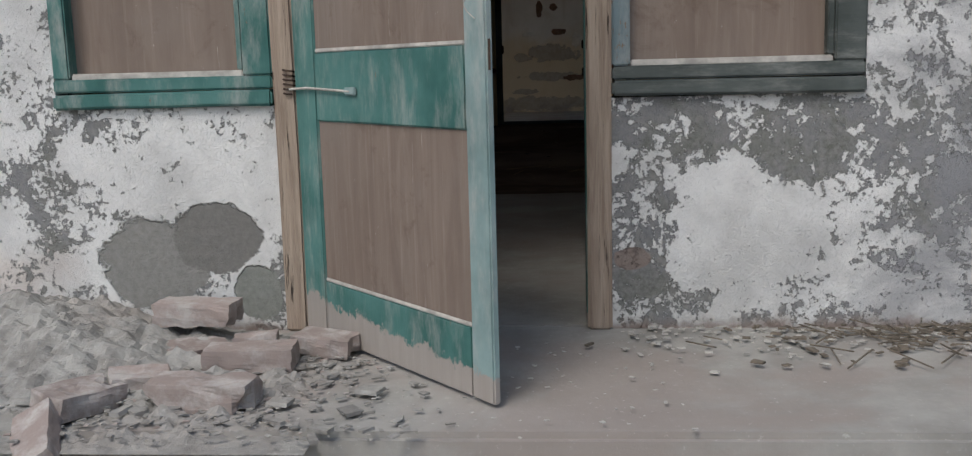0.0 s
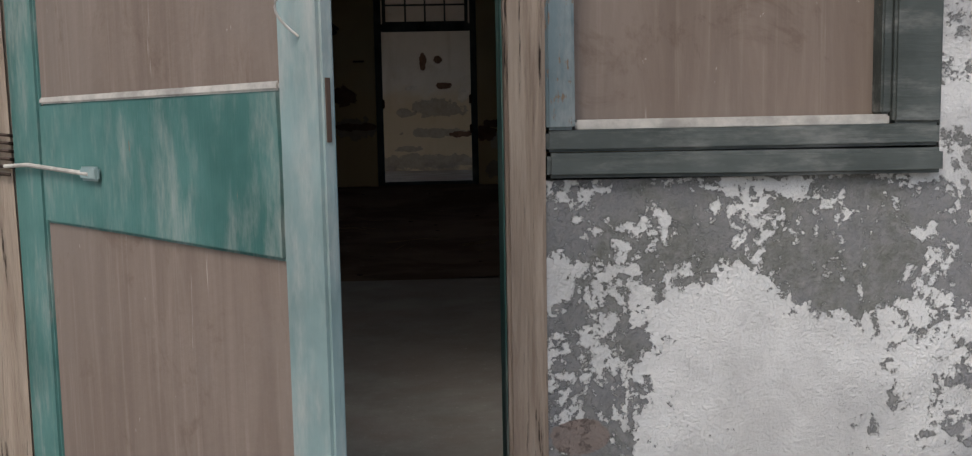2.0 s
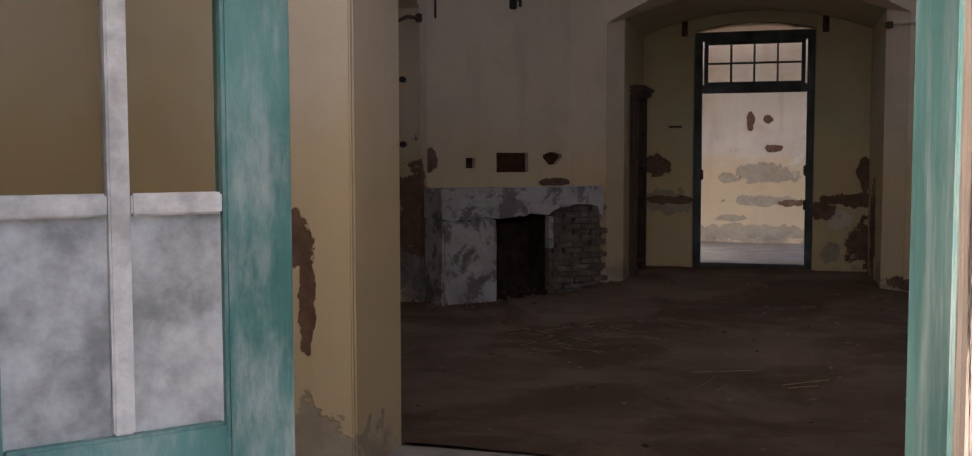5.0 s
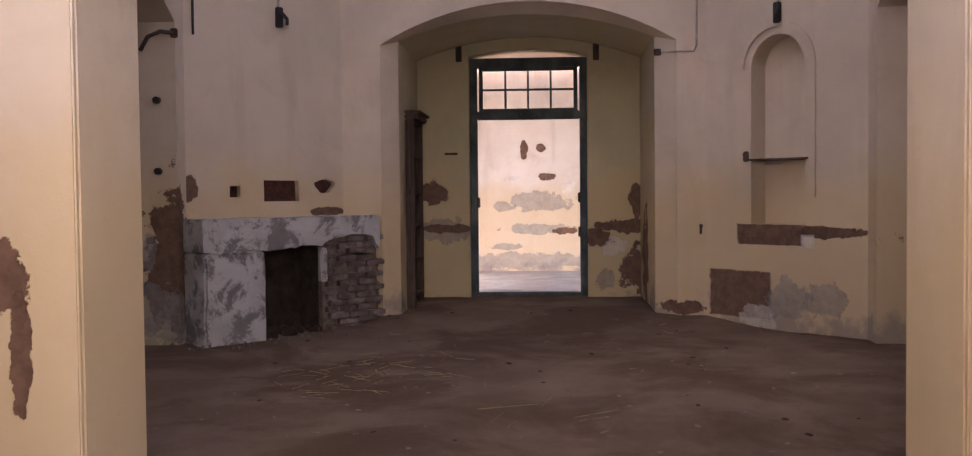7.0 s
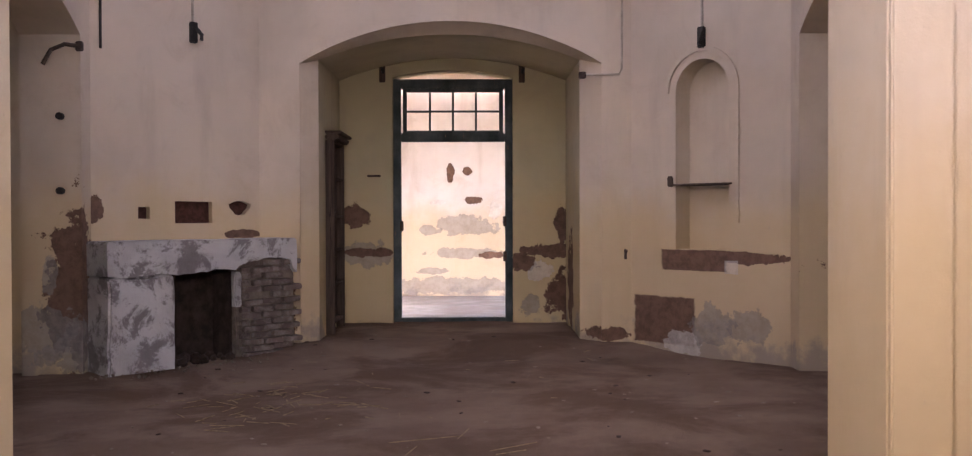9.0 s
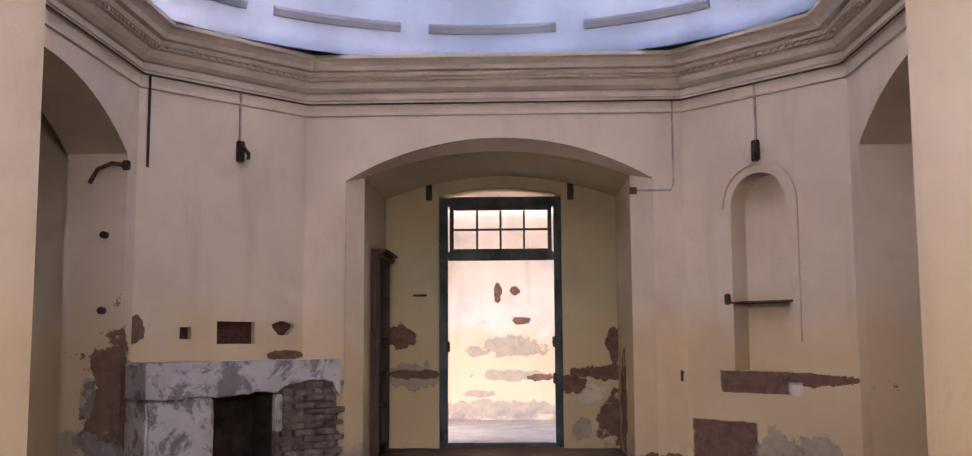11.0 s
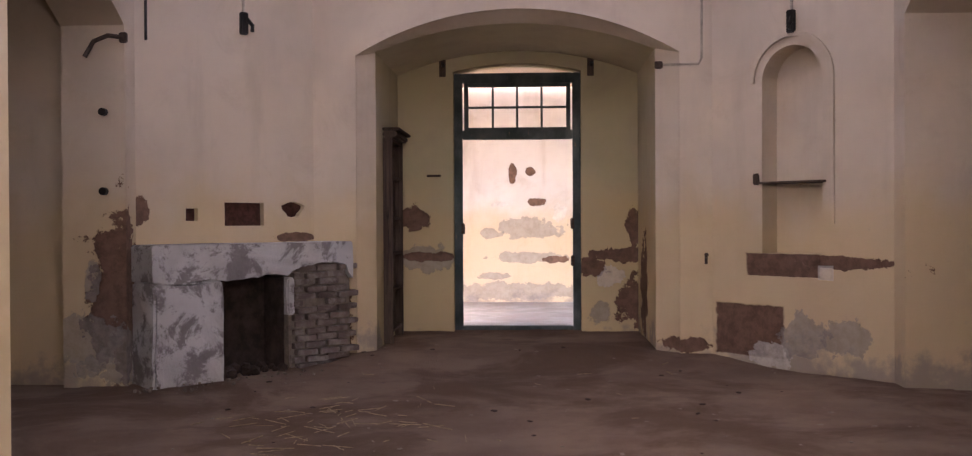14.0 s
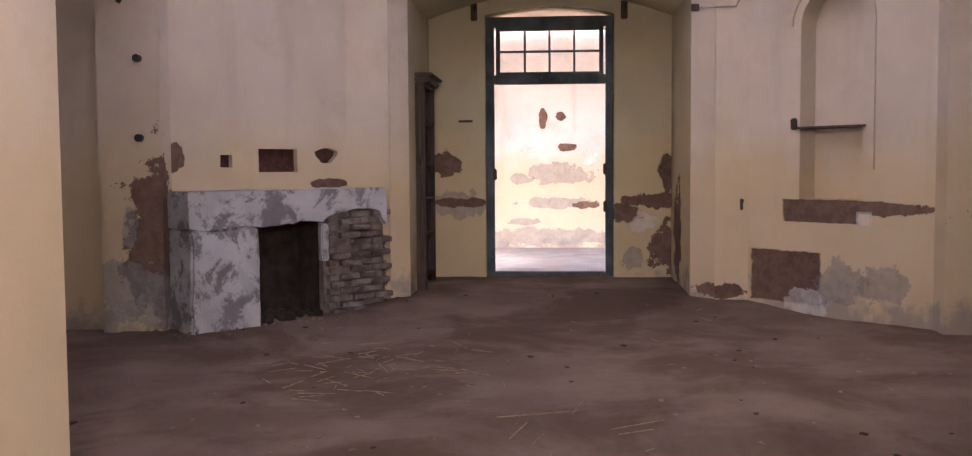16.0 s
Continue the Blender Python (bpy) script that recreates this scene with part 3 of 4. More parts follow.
RIGHT_D = interior_plaster("niche_wall_plaster", [(on(PB, DIAG_R, 0.384, 0.23), DIAG_R, 0.343, 0.22, "mud", True), (on(PB, DIAG_R, 0.62, 0.03), DIAG_R, 0.20, 0.11, "lime", False),
                                                  (on(PB, DIAG_R, 0.72, 0.80), DIAG_R, 0.35, 0.095, "mud", True), (on(PB, DIAG_R, 1.30, 0.84), DIAG_R, 0.40, 0.05, "mud", False),
                                                  (on(PB, DIAG_R, 1.12, 0.75), DIAG_R, 0.07, 0.06, "lime", True),
                                                  (on(PB, DIAG_R, 0.92, 0.22), DIAG_R, 0.22, 0.17, "grey", False), (on(PB, DIAG_R, 1.3, 0.22), DIAG_R, 0.25, 0.14, "grey", False)])
SIDE_L = interior_plaster("left_wall_plaster", [((-3.1, 8.55, 0.62), (0, 1), 0.2, 0.66, "mud", False), ((-3.1, 8.6, 0.15), (0, 1), 0.3, 0.2, "grey", False),
                                                ((-3.4, 8.55, 0.25), (1, 0), 0.26, 0.24, "grey", False), ((-3.36, 8.55, 0.72), (1, 0), 0.06, 0.2, "grey", False)])
SIDE_R = interior_plaster("right_wall_plaster", [((2.8, 8.36, 0.80), (0, 1), 0.16, 0.17, "mud", False)])

# far face with its splayed arch
o0, o1, sz = -1.56, 1.35, 2.69
outer_arch = [(o0, sz), *arc(o0, sz, o1, sz, 0.404)[1:-1], (o1, sz)]
inner_arch = [(AX0, sz + 0.06), *arc(AX0, sz + 0.06, AX1, sz + 0.06, 0.25)[1:-1], (AX1, sz + 0.06)]
bm = prism([(-2.3, -0.2), (o0, -0.2), *outer_arch, (o1, -0.2), (2.0, -0.2), (2.0, 3.93), (-2.3, 3.93)], [], 0.03)
structure("wall_far", moved(bm, pose(0, 10.0, 0)), FAR_M, "cream limewashed end wall with a wide flat arch")
edge_o, edge_i = [(o0, -0.2), *outer_arch, (o1, -0.2)], [(AX0, -0.2), *inner_arch, (AX1, -0.2)]
bm = bmesh.new()
loops = [[bm.verts.new((x, y, z)) for x, z in e] for e, y in ((edge_o, 10.031), (edge_i, 10.2), (edge_o, 10.201))]
for p, q in ((0, 1), (1, 2), (2, 0)):
    for i in range(len(edge_o) - 1):
        bm.faces.new((loops[p][i], loops[p][i + 1], loops[q][i + 1], loops[q][i]))
bmesh.ops.recalc_face_normals(bm, faces=bm.faces[:])
structure("trim_arch_splay", bm, FAR_M, "splayed plaster edge of the wide arch", "trim")
bm = prism([(AX0 - 0.3, -0.2), *edge_i, (AX1 + 0.3, -0.2), (AX1 + 0.3, 3.5), (AX0 - 0.3, 3.5)], [], 1.545)
structure("wall_alcove_vault", moved(bm, pose(0, 10.203, 0)), ALCOVE_M, "cream limewashed sides and vault of the alcove")
# alcove back wall with the far doorway
dl, dr, dh = -0.812, 0.558, 2.785
bm = prism([(AX0 - 0.3, -0.2), (dl, -0.2), (dl, dh), *arc(dl, dh, dr, dh, 0.085)[1:-1], (dr, dh), (dr, -0.2), (AX1 + 0.3, -0.2), (AX1 + 0.3, 4.2), (AX0 - 0.3, 4.2)], [], 0.3)
structure("wall_alcove_back", moved(bm, pose(0, 11.75, 0)), BACK_M, "stained yellow limewashed wall with peeled brown patches")

# diagonals
LD = length(PH, PA)
holes = [[(0.43, 1.20), (0.541, 1.197), (0.541, 1.302), (0.432, 1.302)], [(0.79, 1.155), (1.176, 1.155), (1.172, 1.352), (0.788, 1.355)],
         [(1.476 + 0.115 * math.cos(a) * (1 + 0.25 * math.sin(3 * a)), 1.295 + 0.07 * math.sin(a)) for a in [2 * math.pi * i / 12 for i in range(12)]]]
structure("wall_fireplace", moved(prism([(-0.05, -0.2), (LD + 0.05, -0.2), (LD + 0.05, 3.93), (-0.05, 3.93)], holes, 0.06), along(PH, PA)), LEFT_D, "cream limewashed wall with knocked-in holes above the fireplace")
structure("wall_fireplace_core", moved(box(-0.1, 0.065, -0.2, LD + 0.1, TH, 3.93), along(PH, PA)), HOLE, "dark red mud brick core behind the holes")
RD = length(PB, PC)
n0, n1, nz0, nz1 = 0.52, 1.097, 0.90, 2.348
niche_arc = [((n0 + n1) / 2 + (n1 - n0) / 2 * math.cos(a), nz1 + (n1 - n0) / 2 * math.sin(a)) for a in [math.pi * i / 18 for i in range(19)]]
niche = [(n0, nz0), (n1, nz0), *niche_arc]
structure("wall_niche", moved(prism([(-0.05, -0.2), (RD + 0.05, -0.2), (RD + 0.05, 3.93), (-0.05, 3.93)], [niche], 0.22), along(PB, PC)), RIGHT_D, "cream limewashed wall with a round-headed niche")
structure("niche_back", moved(box(n0 - 0.2, 0.222, 0.6, n1 + 0.2, 0.3, 3.0), along(PB, PC)), CREAM, "cream limewashed back of the niche")
structure("wall_niche_core", moved(box(-0.1, 0.31, -0.2, RD + 0.1, TH, 3.93), along(PB, PC)), CREAM, "masonry behind the niche")
big = [(n0 - 0.11, nz1), *[((n0 + n1) / 2 + ((n1 - n0) / 2 + 0.11) * math.cos(math.pi - math.pi * i / 18), nz1 + ((n1 - n0) / 2 + 0.11) * math.sin(math.pi * i / 18)) for i in range(1, 18)], (n1 + 0.11, nz1)]
small = [((n0 + n1) / 2 + ((n1 - n0) / 2 + 0.07) * math.cos(math.pi * i / 18), nz1 + ((n1 - n0) / 2 + 0.07) * math.sin(math.pi * i / 18)) for i in range(19)]
structure("trim_niche", moved(prism([(n1 + 0.07, nz1 - 1.2), (n1 + 0.11, nz1 - 1.2), *big[::-1], (n0 - 0.07, nz1), *small[::-1][1:]], [], 0.022), along(PB, PC) @ pose(0, -0.024, 0)), CREAM, "raised plaster moulding round the niche head", "trim")
shelf = thing("niche_shelf", "thin dark wooden shelf across the wall niche", "shelf", m=along(PB, PC))
part("board", box(n0 - 0.03, -0.03, 1.488, n1 + 0.03, 0.2, 1.506, 0.003), OLD_WOOD, shelf)
part("bracket", box(n0 - 0.075, -0.04, 1.478, n0 - 0.02, -0.001, 1.575, 0.01, 0.008, 3, 1), OLD_WOOD, shelf)

# side faces with arched recesses
for name, a, b, mat, word in (("wall_left", PG, PH, SIDE_L, "left"), ("wall_right", PC, PD, SIDE_R, "right")):
    n = length(a, b)
    u0, u1 = (0.5, n - 0.20) if word == "left" else (0.22, n - 0.5)
    sp = 2.71
    opening = [(u0, sp), *arc(u0, sp, u1, sp, 0.46)[1:-1], (u1, sp)]
    bm = prism([(-0.05, -0.2), (u0, -0.2), *opening, (u1, -0.2), (n + 0.05, -0.2), (n + 0.05, 3.93), (-0.05, 3.93)], [], TH)
    structure(name, moved(bm, along(a, b)), mat, "cream limewashed side wall with a wide arched recess")
    for x0, y0, z0, x1, y1, z1 in ((u0 - 0.3, 1.5, -0.2, u1 + 0.3, 1.6, 3.6), (u0 - 0.3, TH + 0.002, -0.2, u0 - 0.14, 1.498, 3.5), (u1 + 0.14, TH + 0.002, -0.2, u1 + 0.3, 1.498, 3.5), (u0 - 0.3, TH + 0.002, 3.502, u1 + 0.3, 1.498, 3.6)):
        structure("wall_recess_" + word, moved(box(x0, y0, z0, x1, y1, z1), along(a, b)), CREAM, "cream limewashed recess behind the side arch")
    structure("floor_recess_" + word, moved(box(u0 - 0.14, 0.0, -0.3, u1 + 0.14, 1.5, -0.09), along(a, b)), FLOOR_IN, "earth floor of the side recess", "floor")
for a, b, word in ((PD, PE, "right"), (PF, PG, "left")):
    structure("wall_near_" + word, moved(box(-0.05, 0, -0.2, length(a, b) + 0.05, TH, 3.93), along(a, b)), CREAM, "cream limewashed diagonal wall beside the entrance")

# cornice, swept round the eight sides
ring = [PA, PB, PC, PD, PE, PF, PG, PH]


def inset(d):
    pts = []
    for i in range(8):
        p, c, n = Vector(ring[i - 1]), Vector(ring[i]), Vector(ring[(i + 1) % 8])
        e0, e1 = (c - p).normalized(), (n - c).normalized()
        n0_, n1_ = Vector((e0.y, -e0.x)), Vector((e1.y, -e1.x))
        bis = (n0_ + n1_).normalized()
        pts.append(c + bis * (d / bis.dot(n0_)))
    return pts


def moulding(name, profile, label):
    bm = bmesh.new()
    rows = [[bm.verts.new((p.x, p.y, 3.43 + (z - 3.36) * 0.74 if z >= 3.36 else z)) for p in inset(d)] for d, z in profile]
    for r0, r1 in zip(rows, rows[1:]):
        for k in range(8):
            bm.faces.new((r0[k], r0[(k + 1) % 8], r1[(k + 1) % 8], r1[k]))
    bmesh.ops.recalc_face_normals(bm, faces=bm.faces[:])
    return structure(name, bm, CORNICE, label, "cornice")


moulding("trim_frieze", [(-0.01, 3.31), (0.022, 3.32), (0.022, 3.34), (-0.01, 3.35)], "thin plaster string moulding")
moulding("trim_cornice", [(-0.01, 3.36), (0.03, 3.375), (0.03, 3.40), (0.045, 3.41), (0.045, 3.45), (0.02, 3.46), (0.02, 3.50), (0.05, 3.51), (0.09, 3.55), (0.11, 3.60), (0.115, 3.63),
                          (0.15, 3.635), (0.15, 3.665), (0.19, 3.67), (0.205, 3.70), (0.205, 3.72), (0.25, 3.73), (0.27, 3.78), (0.31, 3.83), (0.34, 3.85), (0.34, 3.895), (0.33, 3.90), (-0.05, 3.905)], "deep plaster cornice round the hall")
# dentils under the crown
dent = thing("cornice_dentils", "row of small plaster dentils under the cornice", "dentils", kind="stuff")
bm = bmesh.new()
pts = inset(0.155)
for k in range(8):
    a, b = pts[k], pts[(k + 1) % 8]
    cnt = int((b - a).length / 0.075)
    t = (b - a).normalized()
    nrm = Vector((t.y, -t.x))
    for i in range(cnt):
        c = a + t * (i + 0.5) * (b - a).length / cnt
        m = Matrix.Translation((c.x + nrm.x * 0.008, c.y + nrm.y * 0.008, 3.647)) @ Matrix.Rotation(math.atan2(t.y, t.x), 4, "Z")
        r = bmesh.ops.create_cube(bm, size=1, matrix=m @ Matrix.Diagonal((0.04, 0.02, 0.018, 1)))
part("dentil_row", bm, CORNICE, dent)

# dome, with a hole added out of view over the entrance for sky light
CX, CY, R0, Z0, RISE = -0.15, 6.85, 3.12, 3.832, 2.5
bm = bmesh.new()
NS, NR = 96, 24
rows = []
for j in range(NR + 1):
    a = math.pi / 2 * j / NR
    r, z = R0 * math.cos(a), Z0 + RISE * math.sin(a)
    rows.append([bm.verts.new((CX + r * math.cos(2 * math.pi * k / NS), CY + r * math.sin(2 * math.pi * k / NS), z)) for k in range(NS)] if j < NR else None)
top = bm.verts.new((CX, CY, Z0 + RISE))
for j in range(NR):
    for k in range(NS):
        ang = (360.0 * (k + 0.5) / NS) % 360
        # leave these faces out: the added hole that admits sky light
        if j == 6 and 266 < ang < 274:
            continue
        if j < NR - 1:
            bm.faces.new((rows[j][k], rows[j][(k + 1) % NS], rows[j + 1][(k + 1) % NS], rows[j + 1][k]))
        else:
            bm.faces.new((rows[j][k], rows[j][(k + 1) % NS], top))
outerv = [bm.verts.new((CX + 5.2 * math.cos(2 * math.pi * k / NS), CY + 5.2 * math.sin(2 * math.pi * k / NS), Z0)) for k in range(NS)]
for k in range(NS):
    bm.faces.new((outerv[k], outerv[(k + 1) % NS], rows[0][(k + 1) % NS], rows[0][k]))
bmesh.ops.solidify(bm, geom=bm.faces[:], thickness=-0.12)
tagged(obj_from(bm, "ceiling_dome", DOME, smooth=True), "pale blue-white limewashed plaster dome", "ceiling", kind="structure")


def dome_strip(a0, a1, j):
    """A raised plaster rib segment that follows the dome."""
    bm = bmesh.new()
    prev = None
    n = 14
    for i in range(n + 1):
        a = radians(a0 + (a1 - a0) * i / n)
        ring_ = []
        for e, off in ((0.103, -0.01), (0.103, 0.045), (0.125, 0.05), (0.140, 0.012), (0.140, -0.01)):
            r, z = (R0 - off) * math.cos(e), Z0 + (RISE - off) * math.sin(e)
            ring_.append(bm.verts.new((CX + r * math.cos(a), CY + r * math.sin(a), z)))
        if prev:
            for q in range(5):
                bm.faces.new((prev[q], prev[(q + 1) % 5], ring_[(q + 1) % 5], ring_[q]))
        else:
            bm.faces.new(ring_[::-1])
        prev = ring_
    bm.faces.new(prev)
    bmesh.ops.recalc_face_normals(bm, faces=bm.faces[:])
    return tagged(obj_from(bm, "dome_moulding", DOME), "raised white plaster strip on the dome", "moulding", "strips round the dome")


for k in range(13):
    mid = 90 + 360 / 13 * k
    dome_strip(mid - 11.3, mid + 11.3, k)

# ---- far door ----
far = tagged(new("door_frame_far"), "dark weathered double door frame with barred fanlight", "door frame", kind="structure")
FY0, FY1 = 11.85, 11.93
part("post", box(-0.81, FY0, 0.0, -0.722, FY1, 2.782, 0.006, 0.003, 1, 3), DOOR_DARK, far)
part("post", box(0.472, FY0, 0.0, 0.556, FY1, 2.782, 0.006, 0.003, 2, 3), DOOR_DARK, far)
part("head", box(-0.721, FY0 + 0.001, 2.673, 0.471, FY1 - 0.001, 2.782, 0.006), DOOR_DARK, far)
part("transom", box(-0.721, FY0 - 0.01, 2.065, 0.471, FY1 - 0.001, 2.165, 0.008), DOOR_DARK, far)
part("threshold", box(-0.721, FY0 + 0.001, 0.0, 0.471, FY1 - 0.001, 0.045, 0.008), DOOR_DARK, far)
part("stile", box(-0.70, FY0 + 0.012, 2.166, -0.655, FY1 - 0.012, 2.672, 0.004), DOOR_DARK, far)
part("stile", box(0.405, FY0 + 0.012, 2.166, 0.45, FY1 - 0.012, 2.672, 0.004), DOOR_DARK, far)
part("rail", box(-0.654, FY0 + 0.013, 2.166, 0.404, FY1 - 0.013, 2.195, 0.004), DOOR_DARK, far)
part("rail", box(-0.654, FY0 + 0.013, 2.634, 0.404, FY1 - 0.013, 2.672, 0.004), DOOR_DARK, far)
for i in range(1, 4):
    x = -0.654 + 1.058 * i / 4
    part("bar", box(x - 0.012, FY0 + 0.02, 2.196, x + 0.012, FY1 - 0.02, 2.633, 0.003), DOOR_DARK, far)
part("bar", box(-0.654, FY0 + 0.022, 2.403, 0.404, FY1 - 0.022, 2.425, 0.003), DOOR_DARK, far)
for x, z in ((-0.715, 1.1), (0.465, 1.15), (0.465, 0.75)):
    part("hinge", box(x - 0.02, FY0 - 0.012, z - 0.06, x + 0.02, FY0 + 0.02, z + 0.06, 0.008, 0.004, z, 1), IRON, far)

# ---- beyond the far door: sunlit court wall ----
COURT = interior_plaster("court_plaster", [((-0.25, 15.6, 1.86), T, 0.06, 0.14, "mud", False), ((-0.01, 15.6, 1.89), T, 0.07, 0.06, "mud", False), ((0.09, 15.6, 1.44), T, 0.13, 0.06, "mud", False),
                                           ((0.0, 15.6, 1.07), T, 0.42, 0.15, "grey", False), ((-0.05, 15.6, 0.65), T, 0.5, 0.08, "grey", False), ((-0.3, 15.6, 0.15), T, 1.2, 0.12, "grey", False), ((-0.55, 15.6, 1.0), T, 0.16, 0.07, "grey", False), ((0.35, 15.6, 0.62), T, 0.2, 0.05, "mud", False), ((-0.5, 15.6, 0.38), T, 0.22, 0.05, "grey", False), ((0.42, 15.6, 1.3), T, 0.1, 0.14, "lime", False), ((-0.45, 15.6, 1.42), T, 0.12, 0.04, "lime", False)], (0.70, 0.65, 0.59))
# unseen ceiling and ends, added so only narrow gaps light the court wall
structure("court_shade_roof", box(-4.0, 12.24, 3.1, 4.0, 15.505, 3.3), CREAM, "plain limewashed ceiling, unseen, added to dim the court", "ceiling")
structure("court_shade_left", box(-4.2, 12.06, -0.3, -4.0, 15.59, 3.3), CREAM, "cream limewashed end wall, unseen, added to dim the court")
structure("court_shade_right", box(4.0, 12.06, -0.3, 4.2, 15.59, 3.3), CREAM, "cream limewashed end wall, unseen, added to dim the court")
structure("wall_court", box(-9, 15.6, -0.3, 9, 15.9, 3.6), COURT, "peeling cream wall in daylight beyond the far door")

# ---- fireplace ----
def front(s, z=0.0, off=0.40):
    return on(PH, DIAG_L, s, z, off)


def fireplace():
    f = thing("fireplace", "white plastered fireplace with broken brick jamb", "fireplace")
    fm = along(PH, PA)
    white = Mat("fireplace_plaster", 0.92)
    v = white.noise(3.4, 8, 0.74, distort=0.4)
    c = white.mix(white.step(white.noise(2, 4, 0.6), 0.35, 0.7), (0.52, 0.505, 0.49), (0.40, 0.38, 0.365))
    c = white.mix(white.step(v, 0.485, 0.57), c, white.mix(white.noise(12, 5, 0.7), (0.27, 0.25, 0.24), (0.15, 0.13, 0.125)))
    white.color(c).bump(white.math("ADD", v, white.math("MULTIPLY", white.noise(40, 5, 0.7), 0.3)), 0.8, 0.02)
    off = -0.40
    part("jamb", moved(box(-0.06, off, -0.12, 0.55, -0.003, 0.72, 0.02, 0.02, 3, 5), fm), white.m, f, "crumbling white plastered jamb")
    low = [(-0.07, 0.722), (0.57, 0.722), (0.86, 0.735), (1.14, 0.75), (1.19, 0.775), (1.27, 0.80), (1.38, 0.815), (1.52, 0.835), (1.66, 0.84), (1.75, 0.81), (1.78, 0.74), (1.825, 0.69)]
    edge = [(u + (b[0] - u) * k / 4, z + (b[1] - z) * k / 4) for (u, z), b in zip(low, low[1:]) for k in range(4)] + [low[-1]]
    edge = [(u, z + 0.022 * noise.noise(Vector((u * 14, 0.5, 0))) + 0.01 * noise.noise(Vector((u * 41, 0.5, 0)))) for u, z in edge]
    bm = prism(edge + [(1.83, 0.85), (1.82, 1.0), (1.80, 1.012), (1.2, 1.008), (0.6, 1.014), (-0.06, 1.01), (-0.075, 0.99)], [], 0.409)
    for v in bm.verts:
        v.co.z += 0.006 * noise.noise(v.co * 7)
        v.co.y += 0.008 * noise.noise(v.co * 5)
    part("lintel", moved(bm, fm @ pose(0, off - 0.012, 0)), white.m, f, "white plastered lintel with a flat mantel top")
    part("core", moved(box(1.20, off + 0.055, -0.12, 1.84, -0.003, 0.83, 0.01, 0.015, 8, 4), fm), MORTAR, f, "mud mortar behind the bricks")
    part("jamb_edge", moved(box(1.15, off + 0.005, 0.40, 1.225, off + 0.15, 0.72, 0.012, 0.012, 9, 3), fm), white.m, f)
    part("firebox_back", moved(box(0.45, -0.05, -0.12, 1.3, -0.0, 0.9), fm), SOOT, f, "soot-blackened firebox")
    part("firebox_side", moved(box(0.551, off + 0.02, -0.12, 0.563, -0.051, 0.72), fm), SOOT, f)
    part("firebox_side", moved(box(1.137, off + 0.06, -0.12, 1.149, -0.051, 0.72), fm), SOOT, f)
    bm = bmesh.new()
    rng = random.Random(4)
    for i in range(26):
        r = rng.uniform(0.02, 0.06)
        m = Matrix.Translation((rng.uniform(0.56, 1.15), rng.uniform(off + 0.05, -0.1), r * 0.4 - 0.07)) @ Euler((rng.random() * 3, rng.random() * 3, rng.random() * 3)).to_matrix().to_4x4()
        bmesh.ops.create_icosphere(bm, subdivisions=1, radius=r, matrix=m)
    tagged(part("debris", moved(bm, fm), SOOT, f, "burnt debris on the hearth"), kind="stuff")
    # bricks laid bare in the right jamb
    shared = []
    for k in range(4):
        b = box(-0.105, -0.05, -0.024, 0.105, 0.05, 0.024, 0.006, 0.006, k + 20, 0)
        me = bpy.data.meshes.new("brick")
        b.to_mesh(me)
        b.free()
        me.materials.append(BRICK)
        shared.append(me)
    row = 0
    z = -0.05
    while z < 0.80:
        u = 1.245 + (0.105 if row % 2 else 0.0)
        if row % 2:
            half = new("brick", shared[row % 4])
            half.parent = f
            half.matrix_basis = fm @ pose(1.26, off + 0.05, z) @ Matrix.Diagonal((0.42, 1, 1, 1))
        while u + 0.10 < 1.84:
            if rng.random() < 0.93:
                b = new("brick", shared[rng.randrange(4)])
                b.parent = f
                b.matrix_basis = fm @ pose(u + 0.105, off + 0.05 + rng.uniform(-0.02, 0.035), z + rng.uniform(-0.005, 0.004), 0, rng.uniform(-2.5, 2.5), rng.uniform(-5, 5))
            u += 0.221
        row += 1
        z += 0.060
    # fallen plaster and earth heaped against the base
    bm = bmesh.new()
    for i in range(90):
        s = rng.uniform(-0.25, 1.9)
        d = abs(rng.gauss(0, 0.13))
        r = 0.004 + 0.018 * rng.random() ** 2
        p = front(s, r * 0.4 - 0.075, 0.41 + d)
        bmesh.ops.create_icosphere(bm, subdivisions=1, radius=r, matrix=Matrix.Translation(p) @ Euler((rng.random() * 3, rng.random() * 3, 0)).to_matrix().to_4x4() @ Matrix.Diagonal((1, 0.8, 0.55, 1)))
    tagged(obj_from(bm, "fallen_plaster", MORTAR), "crumbs of plaster fallen along the fireplace", "rubble", kind="stuff")
    return f


fireplace()


